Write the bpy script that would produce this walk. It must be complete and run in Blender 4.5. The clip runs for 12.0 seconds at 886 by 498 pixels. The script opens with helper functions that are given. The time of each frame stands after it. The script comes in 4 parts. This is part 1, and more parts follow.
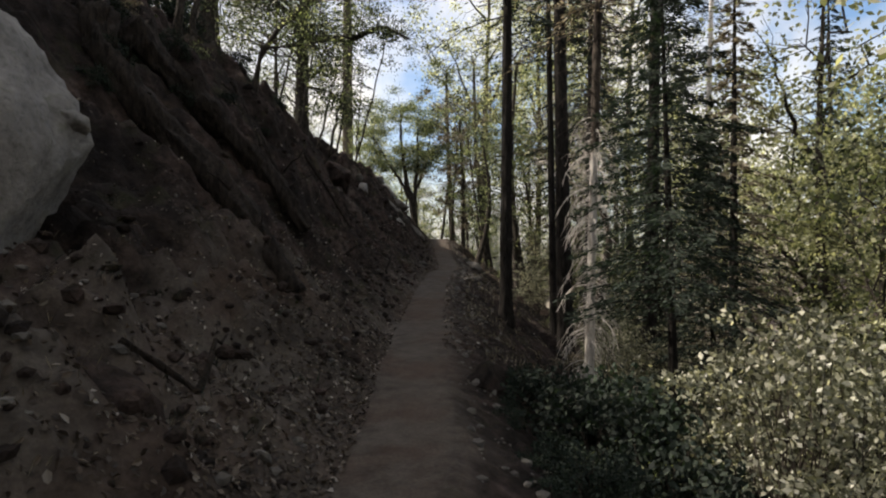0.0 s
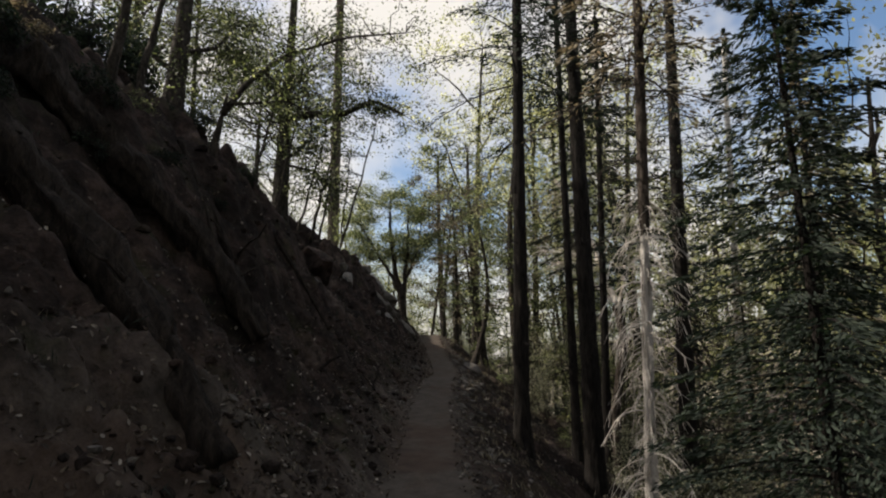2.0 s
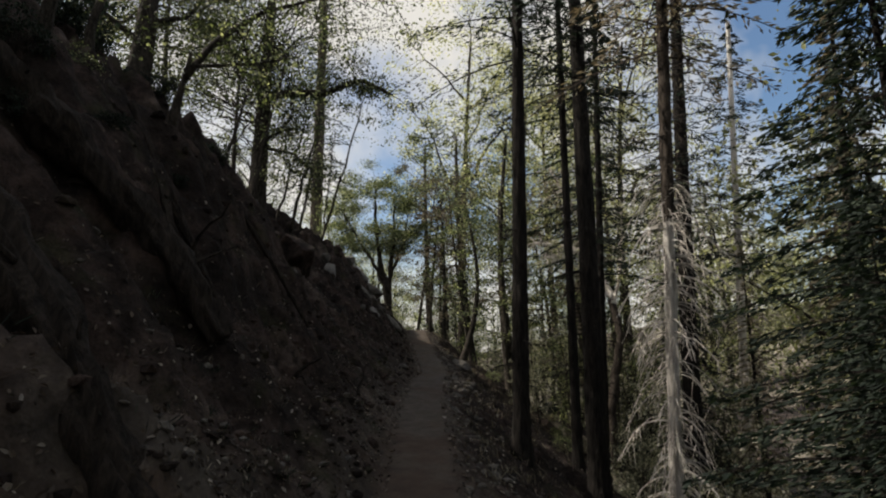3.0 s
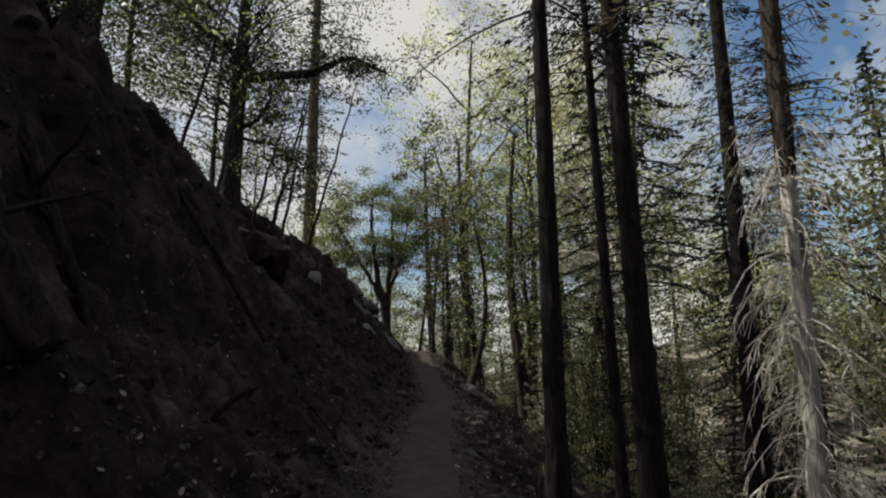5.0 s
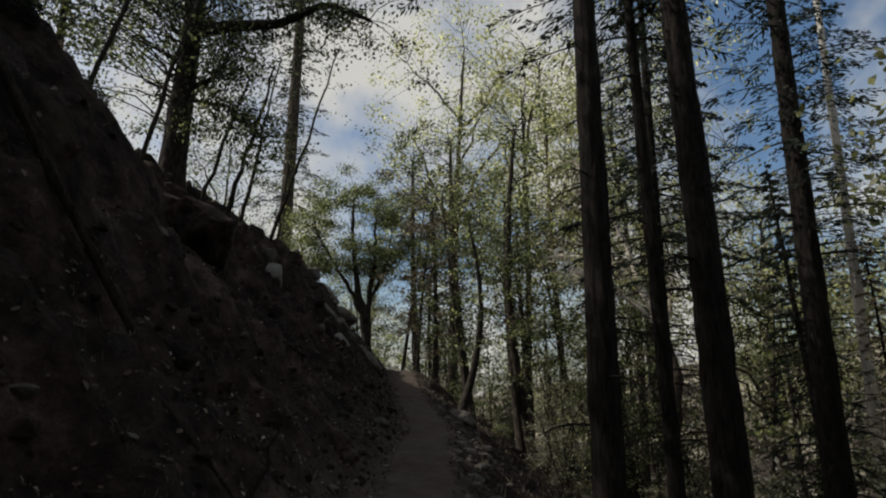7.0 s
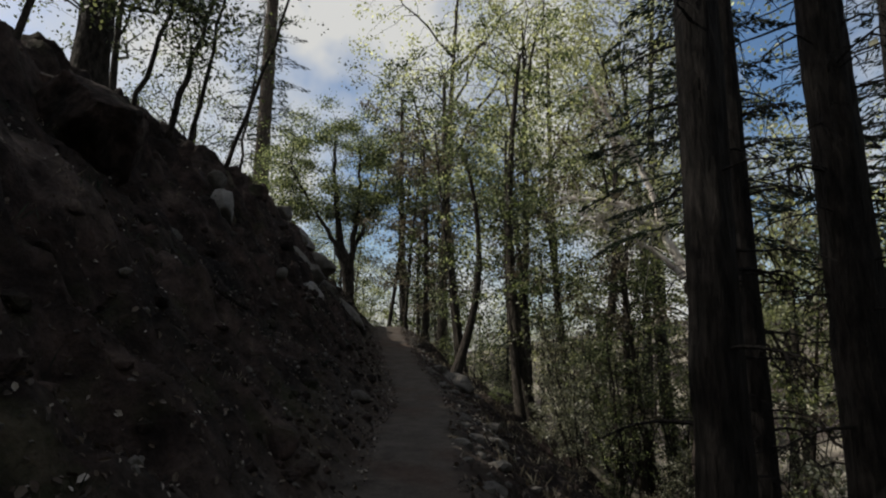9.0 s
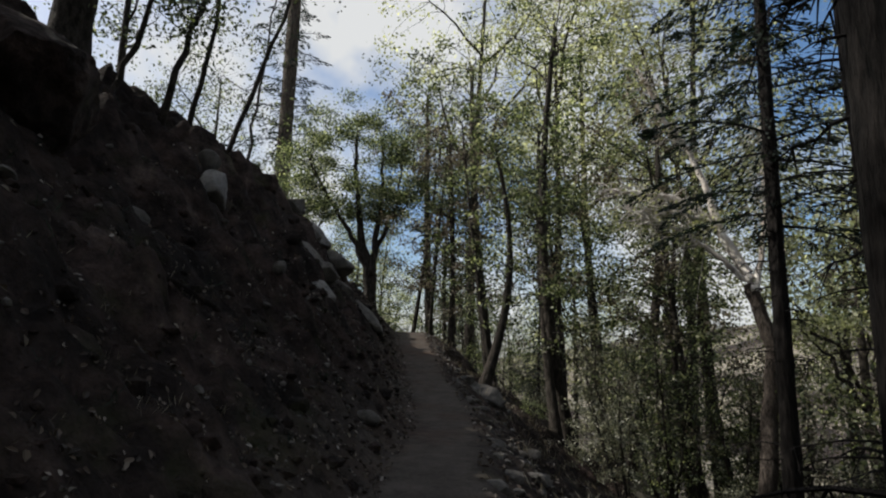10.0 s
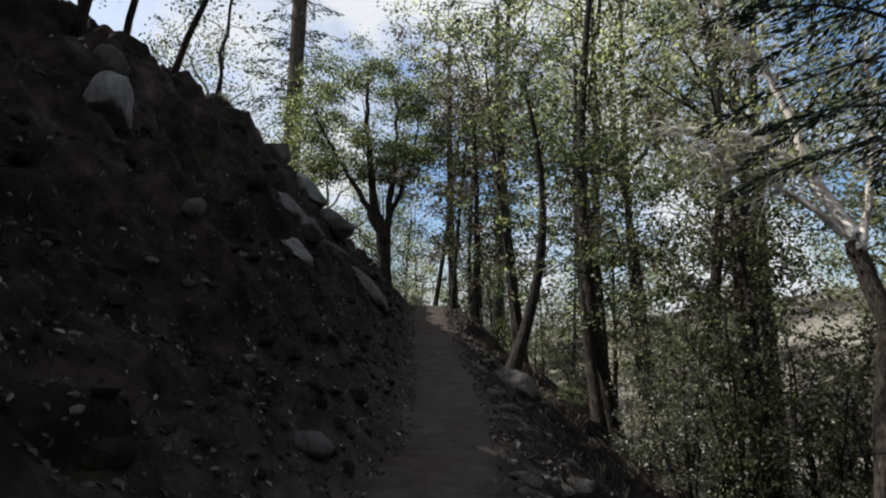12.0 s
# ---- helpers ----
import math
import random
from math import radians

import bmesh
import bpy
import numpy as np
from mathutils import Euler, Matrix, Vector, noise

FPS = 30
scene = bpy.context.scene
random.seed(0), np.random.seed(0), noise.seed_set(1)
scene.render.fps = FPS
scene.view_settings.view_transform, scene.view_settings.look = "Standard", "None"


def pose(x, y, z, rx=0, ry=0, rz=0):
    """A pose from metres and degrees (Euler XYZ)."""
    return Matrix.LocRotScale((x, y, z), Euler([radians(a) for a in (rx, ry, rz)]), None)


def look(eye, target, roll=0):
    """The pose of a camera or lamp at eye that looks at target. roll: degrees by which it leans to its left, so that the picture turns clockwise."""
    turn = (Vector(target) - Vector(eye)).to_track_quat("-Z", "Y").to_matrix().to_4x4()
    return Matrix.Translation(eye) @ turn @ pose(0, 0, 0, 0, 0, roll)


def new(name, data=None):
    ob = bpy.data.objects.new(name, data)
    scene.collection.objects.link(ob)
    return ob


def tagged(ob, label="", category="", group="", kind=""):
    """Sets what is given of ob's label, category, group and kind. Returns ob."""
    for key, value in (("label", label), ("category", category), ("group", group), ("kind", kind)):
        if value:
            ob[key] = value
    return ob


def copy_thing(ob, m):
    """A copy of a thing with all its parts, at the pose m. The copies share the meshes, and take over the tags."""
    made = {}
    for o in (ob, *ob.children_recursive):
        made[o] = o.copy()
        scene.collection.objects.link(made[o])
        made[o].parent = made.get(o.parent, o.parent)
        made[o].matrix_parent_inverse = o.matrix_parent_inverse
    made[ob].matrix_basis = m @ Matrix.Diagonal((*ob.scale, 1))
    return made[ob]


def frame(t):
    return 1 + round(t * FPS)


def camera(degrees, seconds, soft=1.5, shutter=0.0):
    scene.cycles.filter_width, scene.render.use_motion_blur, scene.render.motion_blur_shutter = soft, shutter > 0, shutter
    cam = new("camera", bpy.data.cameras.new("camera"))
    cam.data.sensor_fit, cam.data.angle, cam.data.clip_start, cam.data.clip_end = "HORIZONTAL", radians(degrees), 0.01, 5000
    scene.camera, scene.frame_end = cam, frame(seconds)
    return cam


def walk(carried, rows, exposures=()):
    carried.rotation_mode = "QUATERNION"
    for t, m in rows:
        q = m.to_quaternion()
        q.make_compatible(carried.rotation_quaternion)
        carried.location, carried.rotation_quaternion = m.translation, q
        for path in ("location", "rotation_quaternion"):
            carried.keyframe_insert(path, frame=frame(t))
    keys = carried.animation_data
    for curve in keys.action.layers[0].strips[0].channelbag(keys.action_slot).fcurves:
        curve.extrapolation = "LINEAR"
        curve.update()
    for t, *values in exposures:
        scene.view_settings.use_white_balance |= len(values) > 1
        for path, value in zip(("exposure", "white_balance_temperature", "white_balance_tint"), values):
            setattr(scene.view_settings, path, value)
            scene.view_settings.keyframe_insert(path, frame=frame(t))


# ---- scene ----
cam = camera(75.0, 12.0, soft=2.1)
EXPOSURES = [(0, 0.74, 7000, 11), (1.5, 0.46, 7000, 11), (3, 0.12, 6900, 9), (5.5, -0.12, 6700, 6), (7.5, -0.32, 6700, 7), (9.5, -0.05, 6400, 8), (12, 0.24, 6050, 9)]
PATH = [
    (0, (0.405, -0.06, 1.326), (0.384, 1.938, 1.421), -0.7),
    (0.5, (0.268, 0.769, 1.516), (0.263, 2.758, 1.733), 0.9),
    (1, (0.142, 1.497, 1.646), (0.158, 3.47, 1.975), 0.7),
    (1.5, (0.007, 2.22, 1.736), (0.042, 4.182, 2.122), 0.1),
    (2, (0.003, 2.891, 1.797), (0.036, 4.85, 2.202), -0.5),
    (2.5, (-0.151, 3.555, 1.892), (-0.064, 5.519, 2.256), -0.6),
    (3, (-0.158, 4.156, 1.938), (-0.07, 6.117, 2.322), -0.4),
    (5, (-0.154, 7.018, 1.983), (-0.068, 8.963, 2.443), -1.1),
    (5.5, (-0.103, 7.758, 1.922), (-0.018, 9.691, 2.428), -0.1),
    (6, (-0.143, 8.553, 1.988), (-0.049, 10.479, 2.52), 0.2),
    (6.5, (-0.21, 9.379, 2.002), (-0.1, 11.295, 2.567), -0.2),
    (7, (-0.23, 10.168, 2.035), (-0.089, 12.09, 2.569), -0.2),
    (7.5, (-0.213, 10.874, 2.125), (-0.036, 12.826, 2.524), -0.3),
    (9.5, (-0.193, 13.583, 2.296), (-0.013, 15.537, 2.684), 0.5),
    (10, (-0.07, 14.35, 2.339), (0.022, 16.305, 2.747), 0.9),
    (10.5, (0.098, 15.053, 2.337), (0.082, 17.006, 2.765), 1.1),
    (11, (0.173, 15.786, 2.367), (0.145, 17.745, 2.77), 0.9),
    (11.5, (0.231, 16.371, 2.442), (0.214, 18.34, 2.796), 0.6),
    (12, (0.319, 16.96, 2.488), (0.307, 18.935, 2.807), 0.7),
]
walk(cam, [(t, look(eye, target, roll)) for t, eye, target, roll in PATH], EXPOSURES)

# ---------------------------------------------------------------- light
SUN_AZ, SUN_EL = radians(-79), radians(41)      # azimuth from +y towards +x, elevation
world = bpy.data.worlds.new("world")
scene.world = world
world.use_nodes = True
sky = world.node_tree.nodes.new("ShaderNodeTexSky")
sky.sky_type, sky.sun_disc, sky.sun_elevation, sky.sun_rotation = "NISHITA", False, SUN_EL, SUN_AZ
sky.dust_density, sky.air_density = 3.0, 1.0
haze = world.node_tree.nodes.new("ShaderNodeHueSaturation")
haze.inputs["Saturation"].default_value = 1.2
world.node_tree.links.new(sky.outputs[0], haze.inputs["Color"])
# thin broken white cloud, added over the whole sky to whiten and brighten it
cloud = world.node_tree.nodes.new("ShaderNodeTexNoise")
cloud.inputs["Scale"].default_value, cloud.inputs["Detail"].default_value, cloud.inputs["Roughness"].default_value = 2.6, 5, 0.6
cover = world.node_tree.nodes.new("ShaderNodeMapRange")
cover.inputs["From Min"].default_value, cover.inputs["From Max"].default_value, cover.inputs["To Max"].default_value = 0.4, 0.58, 0.95
cloudy = world.node_tree.nodes.new("ShaderNodeMix")
cloudy.data_type = "RGBA"
cloudy.inputs[7].default_value = (5.1, 5.0, 4.85, 1)
for a, b in ((world.node_tree.nodes.new("ShaderNodeTexCoord").outputs["Generated"], cloud.inputs["Vector"]), (cloud.outputs[0], cover.inputs[0]),
             (cover.outputs[0], cloudy.inputs[0]), (haze.outputs[0], cloudy.inputs[6]), (cloudy.outputs[2], world.node_tree.nodes["Background"].inputs[0])):
    world.node_tree.links.new(a, b)
world.node_tree.nodes["Background"].inputs[1].default_value = 0.15
sun_dir = Vector((math.sin(SUN_AZ) * math.cos(SUN_EL), math.cos(SUN_AZ) * math.cos(SUN_EL), math.sin(SUN_EL)))
lamp = bpy.data.lights.new("sun", "SUN")
lamp.energy, lamp.angle, lamp.color = 5.0, radians(0.5), (1.0, 0.93, 0.82)
sun = new("sun", lamp)
sun.rotation_euler = sun_dir.to_track_quat("Z", "Y").to_euler()

rng = np.random.default_rng(7)


# ---------------------------------------------------------------- materials
def nodes_of(name):
    m = bpy.data.materials.new(name)
    m.use_nodes = True
    nt = m.node_tree
    return m, nt, nt.nodes["Principled BSDF"]


def noise_node(nt, scale, detail=6, rough=0.6, vec=None):
    n = nt.nodes.new("ShaderNodeTexNoise")
    n.inputs["Scale"].default_value, n.inputs["Detail"].default_value, n.inputs["Roughness"].default_value = scale, detail, rough
    if vec is not None:
        nt.links.new(vec, n.inputs["Vector"])
    return n


def ramp_node(nt, fac, stops):
    r = nt.nodes.new("ShaderNodeValToRGB")
    while len(r.color_ramp.elements) < len(stops):
        r.color_ramp.elements.new(0.5)
    for e, (p, c) in zip(r.color_ramp.elements, stops):
        e.position, e.color = p, (*c, 1)
    nt.links.new(fac, r.inputs[0])
    return r


def mix_node(nt, fac, a, b, kind="MIX"):
    m = nt.nodes.new("ShaderNodeMix")
    m.data_type, m.blend_type = "RGBA", kind
    for sock, value in ((m.inputs[0], fac), (m.inputs[6], a), (m.inputs[7], b)):
        if isinstance(value, (int, float)):
            sock.default_value = value
        elif isinstance(value, tuple):
            sock.default_value = (*value, 1)
        else:
            nt.links.new(value, sock)
    return m.outputs[2]


def bump_node(nt, height, strength, distance, normal=None):
    b = nt.nodes.new("ShaderNodeBump")
    b.inputs["Strength"].default_value, b.inputs["Distance"].default_value = strength, distance
    nt.links.new(height, b.inputs["Height"])
    if normal is not None:
        nt.links.new(normal, b.inputs["Normal"])
    return b.outputs[0]


def position(nt):
    return nt.nodes.new("ShaderNodeNewGeometry").outputs["Position"]


def soil_material():
    m, nt, p = nodes_of("soil")
    pos = position(nt)
    big, mid, fine = noise_node(nt, 0.7, 5, vec=pos), noise_node(nt, 4.5, 8, 0.65, pos), noise_node(nt, 38, 6, 0.7, pos)
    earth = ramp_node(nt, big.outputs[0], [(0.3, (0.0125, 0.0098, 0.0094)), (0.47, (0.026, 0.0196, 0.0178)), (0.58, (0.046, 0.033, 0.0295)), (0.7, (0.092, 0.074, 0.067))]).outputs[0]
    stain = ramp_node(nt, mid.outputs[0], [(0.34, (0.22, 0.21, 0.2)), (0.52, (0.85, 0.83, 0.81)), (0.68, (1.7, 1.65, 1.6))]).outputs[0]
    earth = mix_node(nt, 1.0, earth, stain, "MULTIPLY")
    moss = ramp_node(nt, noise_node(nt, 1.6, 4, vec=pos).outputs[0], [(0.56, (0, 0, 0)), (0.7, (0.4, 0.4, 0.4))]).outputs[0]
    earth = mix_node(nt, moss, earth, (0.045, 0.05, 0.022))
    dust = ramp_node(nt, mid.outputs[0], [(0.3, (0.048, 0.041, 0.035)), (0.7, (0.092, 0.08, 0.07))]).outputs[0]
    path = nt.nodes.new("ShaderNodeAttribute")
    path.attribute_name = "path"
    wear = mix_node(nt, 0.35, path.outputs["Fac"], mid.outputs[0], "LINEAR_LIGHT")
    worn = ramp_node(nt, wear, [(0.2, (0, 0, 0)), (0.9, (1, 1, 1))]).outputs[0]
    rust = ramp_node(nt, noise_node(nt, 0.9, 5, vec=pos).outputs[0], [(0.46, (0, 0, 0)), (0.62, (0.55, 0.55, 0.55))]).outputs[0]
    dust = mix_node(nt, rust, dust, (0.06, 0.036, 0.026))
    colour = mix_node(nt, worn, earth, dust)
    straw = nt.nodes.new("ShaderNodeAttribute")
    straw.attribute_name = "straw"
    dry = ramp_node(nt, mid.outputs[0], [(0.3, (0.13, 0.115, 0.09)), (0.7, (0.34, 0.31, 0.25))]).outputs[0]
    bare = ramp_node(nt, mix_node(nt, 0.5, straw.outputs["Fac"], big.outputs[0], "LINEAR_LIGHT"), [(0.35, (0, 0, 0)), (0.75, (1, 1, 1))]).outputs[0]
    colour = mix_node(nt, bare, colour, dry)
    grit = ramp_node(nt, fine.outputs[0], [(0.3, (0.6, 0.6, 0.6)), (0.7, (1.3, 1.3, 1.3))]).outputs[0]
    nt.links.new(mix_node(nt, 0.8, colour, grit, "MULTIPLY"), p.inputs["Base Color"])
    p.inputs["Roughness"].default_value = 0.95
    p.inputs["Specular IOR Level"].default_value = 0.15
    # the trodden path is smoother than the slope
    rough = nt.nodes.new("ShaderNodeMapRange")
    rough.inputs["To Min"].default_value, rough.inputs["To Max"].default_value = 1.0, 0.12
    nt.links.new(path.outputs["Fac"], rough.inputs[0])
    n1 = bump_node(nt, mid.outputs[0], 1.0, 0.12)
    nt.links.new(rough.outputs[0], n1.node.inputs["Strength"])
    nt.links.new(bump_node(nt, fine.outputs[0], 0.6, 0.015, n1), p.inputs["Normal"])
    return m


def bark_material(name, dark, light, pale=None, stretch=0.12, scale=14):
    m, nt, p = nodes_of(name)
    mp = nt.nodes.new("ShaderNodeMapping")
    mp.inputs["Scale"].default_value = (1, 1, stretch)
    nt.links.new(nt.nodes.new("ShaderNodeTexCoord").outputs["Object"], mp.inputs[0])
    ridge, fine = noise_node(nt, scale, 6, 0.6, mp.outputs[0]), noise_node(nt, scale * 4, 5, 0.7, mp.outputs[0])
    col = ramp_node(nt, ridge.outputs[0], [(0.35, dark), (0.65, light)]).outputs[0]
    col = mix_node(nt, 0.6, col, ramp_node(nt, fine.outputs[0], [(0.3, (0.5, 0.5, 0.5)), (0.7, (1.4, 1.4, 1.4))]).outputs[0], "MULTIPLY")
    if pale:
        patch = ramp_node(nt, noise_node(nt, 1.3, 4, vec=mp.outputs[0]).outputs[0], [(0.45, (0, 0, 0)), (0.6, (1, 1, 1))]).outputs[0]
        col = mix_node(nt, patch, col, pale)
    nt.links.new(col, p.inputs["Base Color"])
    p.inputs["Roughness"].default_value = 0.9
    p.inputs["Specular IOR Level"].default_value = 0.15
    n1 = bump_node(nt, ridge.outputs[0], 1.0, 0.06)
    nt.links.new(bump_node(nt, fine.outputs[0], 0.5, 0.008, n1), p.inputs["Normal"])
    return m


def leaf_material(name, stops, through_colour, share=0.45, gloss=0.5):
    m, nt, p = nodes_of(name)
    geo = nt.nodes.new("ShaderNodeNewGeometry")
    col = ramp_node(nt, geo.outputs["Random Per Island"], stops).outputs[0]
    tint = nt.nodes.new("ShaderNodeObjectInfo")
    hue = nt.nodes.new("ShaderNodeHueSaturation")
    scale = nt.nodes.new("ShaderNodeMapRange")
    scale.inputs["To Min"].default_value, scale.inputs["To Max"].default_value = 0.65, 1.3
    nt.links.new(tint.outputs["Random"], scale.inputs[0])
    nt.links.new(scale.outputs[0], hue.inputs["Value"])
    nt.links.new(col, hue.inputs["Color"])
    nt.links.new(hue.outputs[0], p.inputs["Base Color"])
    p.inputs["Roughness"].default_value = gloss
    p.inputs["Specular IOR Level"].default_value = 0.3
    tr = nt.nodes.new("ShaderNodeBsdfTranslucent")
    nt.links.new(mix_node(nt, 1.0, hue.outputs[0], through_colour, "MULTIPLY"), tr.inputs[0])
    mx = nt.nodes.new("ShaderNodeMixShader")
    mx.inputs[0].default_value = share
    nt.links.new(p.outputs[0], mx.inputs[1])
    nt.links.new(tr.outputs[0], mx.inputs[2])
    nt.links.new(mx.outputs[0], nt.nodes["Material Output"].inputs[0])
    return m


def stone_material(name, a, b, moss=0.3):
    m, nt, p = nodes_of(name)
    pos = position(nt)
    mid, fine = noise_node(nt, 3.0, 8, 0.65, pos), noise_node(nt, 15, 8, 0.72, pos)
    col = ramp_node(nt, mid.outputs[0], [(0.3, a), (0.7, b)]).outputs[0]
    lichen = ramp_node(nt, noise_node(nt, 6, 5, vec=pos).outputs[0], [(0.58, (0, 0, 0)), (0.68, (moss, moss, moss))]).outputs[0]
    col = mix_node(nt, lichen, col, (0.07, 0.075, 0.045))
    col = mix_node(nt, 0.7, col, ramp_node(nt, fine.outputs[0], [(0.32, (0.35, 0.34, 0.33)), (0.5, (1, 1, 1)), (0.7, (1.25, 1.25, 1.25))]).outputs[0], "MULTIPLY")
    nt.links.new(col, p.inputs["Base Color"])
    p.inputs["Roughness"].default_value = 0.92
    n1 = bump_node(nt, mid.outputs[0], 1.0, 0.08)
    nt.links.new(bump_node(nt, fine.outputs[0], 0.5, 0.01, n1), p.inputs["Normal"])
    return m


SOIL = soil_material()
# fir bark is near black, with the backlit trunks' shade put into it
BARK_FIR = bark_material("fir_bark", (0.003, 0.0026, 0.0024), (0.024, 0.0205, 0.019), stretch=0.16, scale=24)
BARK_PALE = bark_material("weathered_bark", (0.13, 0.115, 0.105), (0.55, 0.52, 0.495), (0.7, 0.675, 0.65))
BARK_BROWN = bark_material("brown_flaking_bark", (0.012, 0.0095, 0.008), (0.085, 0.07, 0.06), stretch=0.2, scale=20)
BARK_OAK = bark_material("oak_bark", (0.013, 0.011, 0.009), (0.055, 0.047, 0.04), stretch=0.35)
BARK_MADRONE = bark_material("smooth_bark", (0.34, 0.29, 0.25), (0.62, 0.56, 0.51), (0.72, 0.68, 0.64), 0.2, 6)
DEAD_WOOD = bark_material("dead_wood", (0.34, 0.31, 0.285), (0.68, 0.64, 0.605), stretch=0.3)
DARK_WOOD = bark_material("rotten_wood", (0.007, 0.0058, 0.005), (0.034, 0.027, 0.023), stretch=0.2)
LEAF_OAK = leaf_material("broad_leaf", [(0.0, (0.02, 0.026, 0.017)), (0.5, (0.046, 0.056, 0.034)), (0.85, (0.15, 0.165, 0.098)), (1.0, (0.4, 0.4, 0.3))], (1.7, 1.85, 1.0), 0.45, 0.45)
# lit versions of the broad leaf: sunshine is put into these two colours
LEAF_SUNNY = leaf_material("sunlit_yellow_leaf", [(0.0, (0.1, 0.108, 0.066)), (0.6, (0.235, 0.242, 0.155)), (1.0, (0.54, 0.535, 0.43))], (1.7, 1.75, 1.0), 0.56, 0.4)
LEAF_SUNLIT = leaf_material("sunlit_pale_leaf", [(0.0, (0.045, 0.05, 0.037)), (0.55, (0.13, 0.135, 0.1)), (0.85, (0.3, 0.3, 0.24)), (1.0, (0.62, 0.61, 0.54))], (1.5, 1.5, 1.0), 0.35, 0.35)
# needle colour darkened to hold the shade of near firs and brush
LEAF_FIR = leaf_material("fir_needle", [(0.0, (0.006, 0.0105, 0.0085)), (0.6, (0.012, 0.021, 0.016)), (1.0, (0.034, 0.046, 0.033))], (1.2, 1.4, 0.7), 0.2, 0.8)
LEAF_DRY = leaf_material("dry_needle", [(0.0, (0.05, 0.045, 0.034)), (0.6, (0.12, 0.108, 0.08)), (1.0, (0.34, 0.32, 0.26))], (1.3, 1.1, 0.8), 0.25, 0.8)
LITTER = leaf_material("leaf_litter", [(0.0, (0.02, 0.015, 0.011)), (0.55, (0.06, 0.043, 0.032)), (0.85, (0.12, 0.095, 0.075)), (1.0, (0.34, 0.31, 0.28))], (1, 0.9, 0.7), 0.1, 0.6)
STONE = stone_material("stone", (0.04, 0.036, 0.032), (0.125, 0.115, 0.105))
STONE_PALE = stone_material("pale_stone", (0.1, 0.096, 0.094), (0.26, 0.25, 0.243), 0.5)


# ---------------------------------------------------------------- helpers
def part(name, me, material, parent, label="", kind=""):
    me.materials.append(material)
    ob = new(name, me)
    ob.parent = parent
    return tagged(ob, label, kind=kind)


def thing(name, label, category, at=(0, 0, 0), group=""):
    ob = new(name)
    ob.location = at
    return tagged(ob, label, category, group)


def hash2(i, j):
    s = np.sin(i * 127.1 + j * 311.7) * 43758.5453
    return s - np.floor(s)


def vnoise(x, y):
    i, j = np.floor(x), np.floor(y)
    u, v = x - i, y - j
    u, v = u * u * (3 - 2 * u), v * v * (3 - 2 * v)
    return (hash2(i, j) * (1 - u) + hash2(i + 1, j) * u) * (1 - v) + (hash2(i, j + 1) * (1 - u) + hash2(i + 1, j + 1) * u) * v


def fbm(x, y, octaves=4):
    total, amp = 0, 0.5
    for k in range(octaves):
        total = total + amp * (vnoise(x + 17.3 * k, y - 9.1 * k) - 0.5)
        x, y, amp = x * 2.03, y * 2.03, amp * 0.5
    return total


class Geo:
    """Collects tubes and leaves and turns them into one mesh."""

    def __init__(self):
        self.v, self.f, self.n = [], [], 0

    def tube(self, pts, radii, seg=6, rough=0.0, seed=0.0, cap=True):
        pts = np.asarray(pts, float)
        k = len(pts)
        tang = np.gradient(pts, axis=0)
        tang /= np.linalg.norm(tang, axis=1)[:, None] + 1e-9
        ref = np.array((0.0, 0, 1)) if abs(tang[:, 2]).mean() < 0.8 else np.array((1.0, 0, 0))
        a = np.cross(tang, ref)
        a /= np.linalg.norm(a, axis=1)[:, None] + 1e-9
        b = np.cross(tang, a)
        th = np.linspace(0, 2 * np.pi, seg, endpoint=False)
        r = np.repeat(np.asarray(radii, float)[:, None], seg, 1)
        if rough:
            run = np.arange(k)[:, None] * np.ones(seg)
            wrap = np.minimum(th, 2 * np.pi - th)[None, :] * np.ones((k, 1))
            r = r * (1 + rough * 2 * fbm(wrap * 3.2 + seed, run * 0.35 + seed * 3, 3) + rough * 1.2 * (vnoise(wrap * 6 + seed * 5, run * 0.16) - 0.5))
        ring = pts[:, None, :] + (a[:, None, :] * np.cos(th)[None, :, None] + b[:, None, :] * np.sin(th)[None, :, None]) * r[:, :, None]
        self.v.append(ring.reshape(-1, 3))
        idx = np.arange(k * seg).reshape(k, seg) + self.n
        nxt = np.roll(idx, -1, 1)
        self.f += np.stack((idx[:-1], nxt[:-1], nxt[1:], idx[1:]), -1).reshape(-1, 4).tolist()
        if cap:
            self.f += [idx[0][::-1].tolist(), idx[-1].tolist()]
        self.n += k * seg

    def leaves(self, centre, along, size, width=0.3):
        """Pointed leaves about centre, each along its own direction."""
        n = len(centre)
        along = along / (np.linalg.norm(along, axis=1)[:, None] + 1e-9)
        side = np.cross(along, rng.normal(size=(n, 3)))
        side /= np.linalg.norm(side, axis=1)[:, None] + 1e-9
        s = (np.ones(n) * size)[:, None]
        quad = np.stack((centre - along * s * 0.5, centre + side * s * width, centre + along * s * 0.5, centre - side * s * width), 1)
        self.v.append(quad.reshape(-1, 3))
        self.f += (np.arange(n * 4).reshape(n, 4) + self.n).tolist()
        self.n += n * 4

    def mesh(self, name, smooth=False):
        me = bpy.data.meshes.new(name)
        me.from_pydata(np.concatenate(self.v).tolist(), [], self.f)
        if smooth:
            me.polygons.foreach_set("use_smooth", [True] * len(me.polygons))
        return me


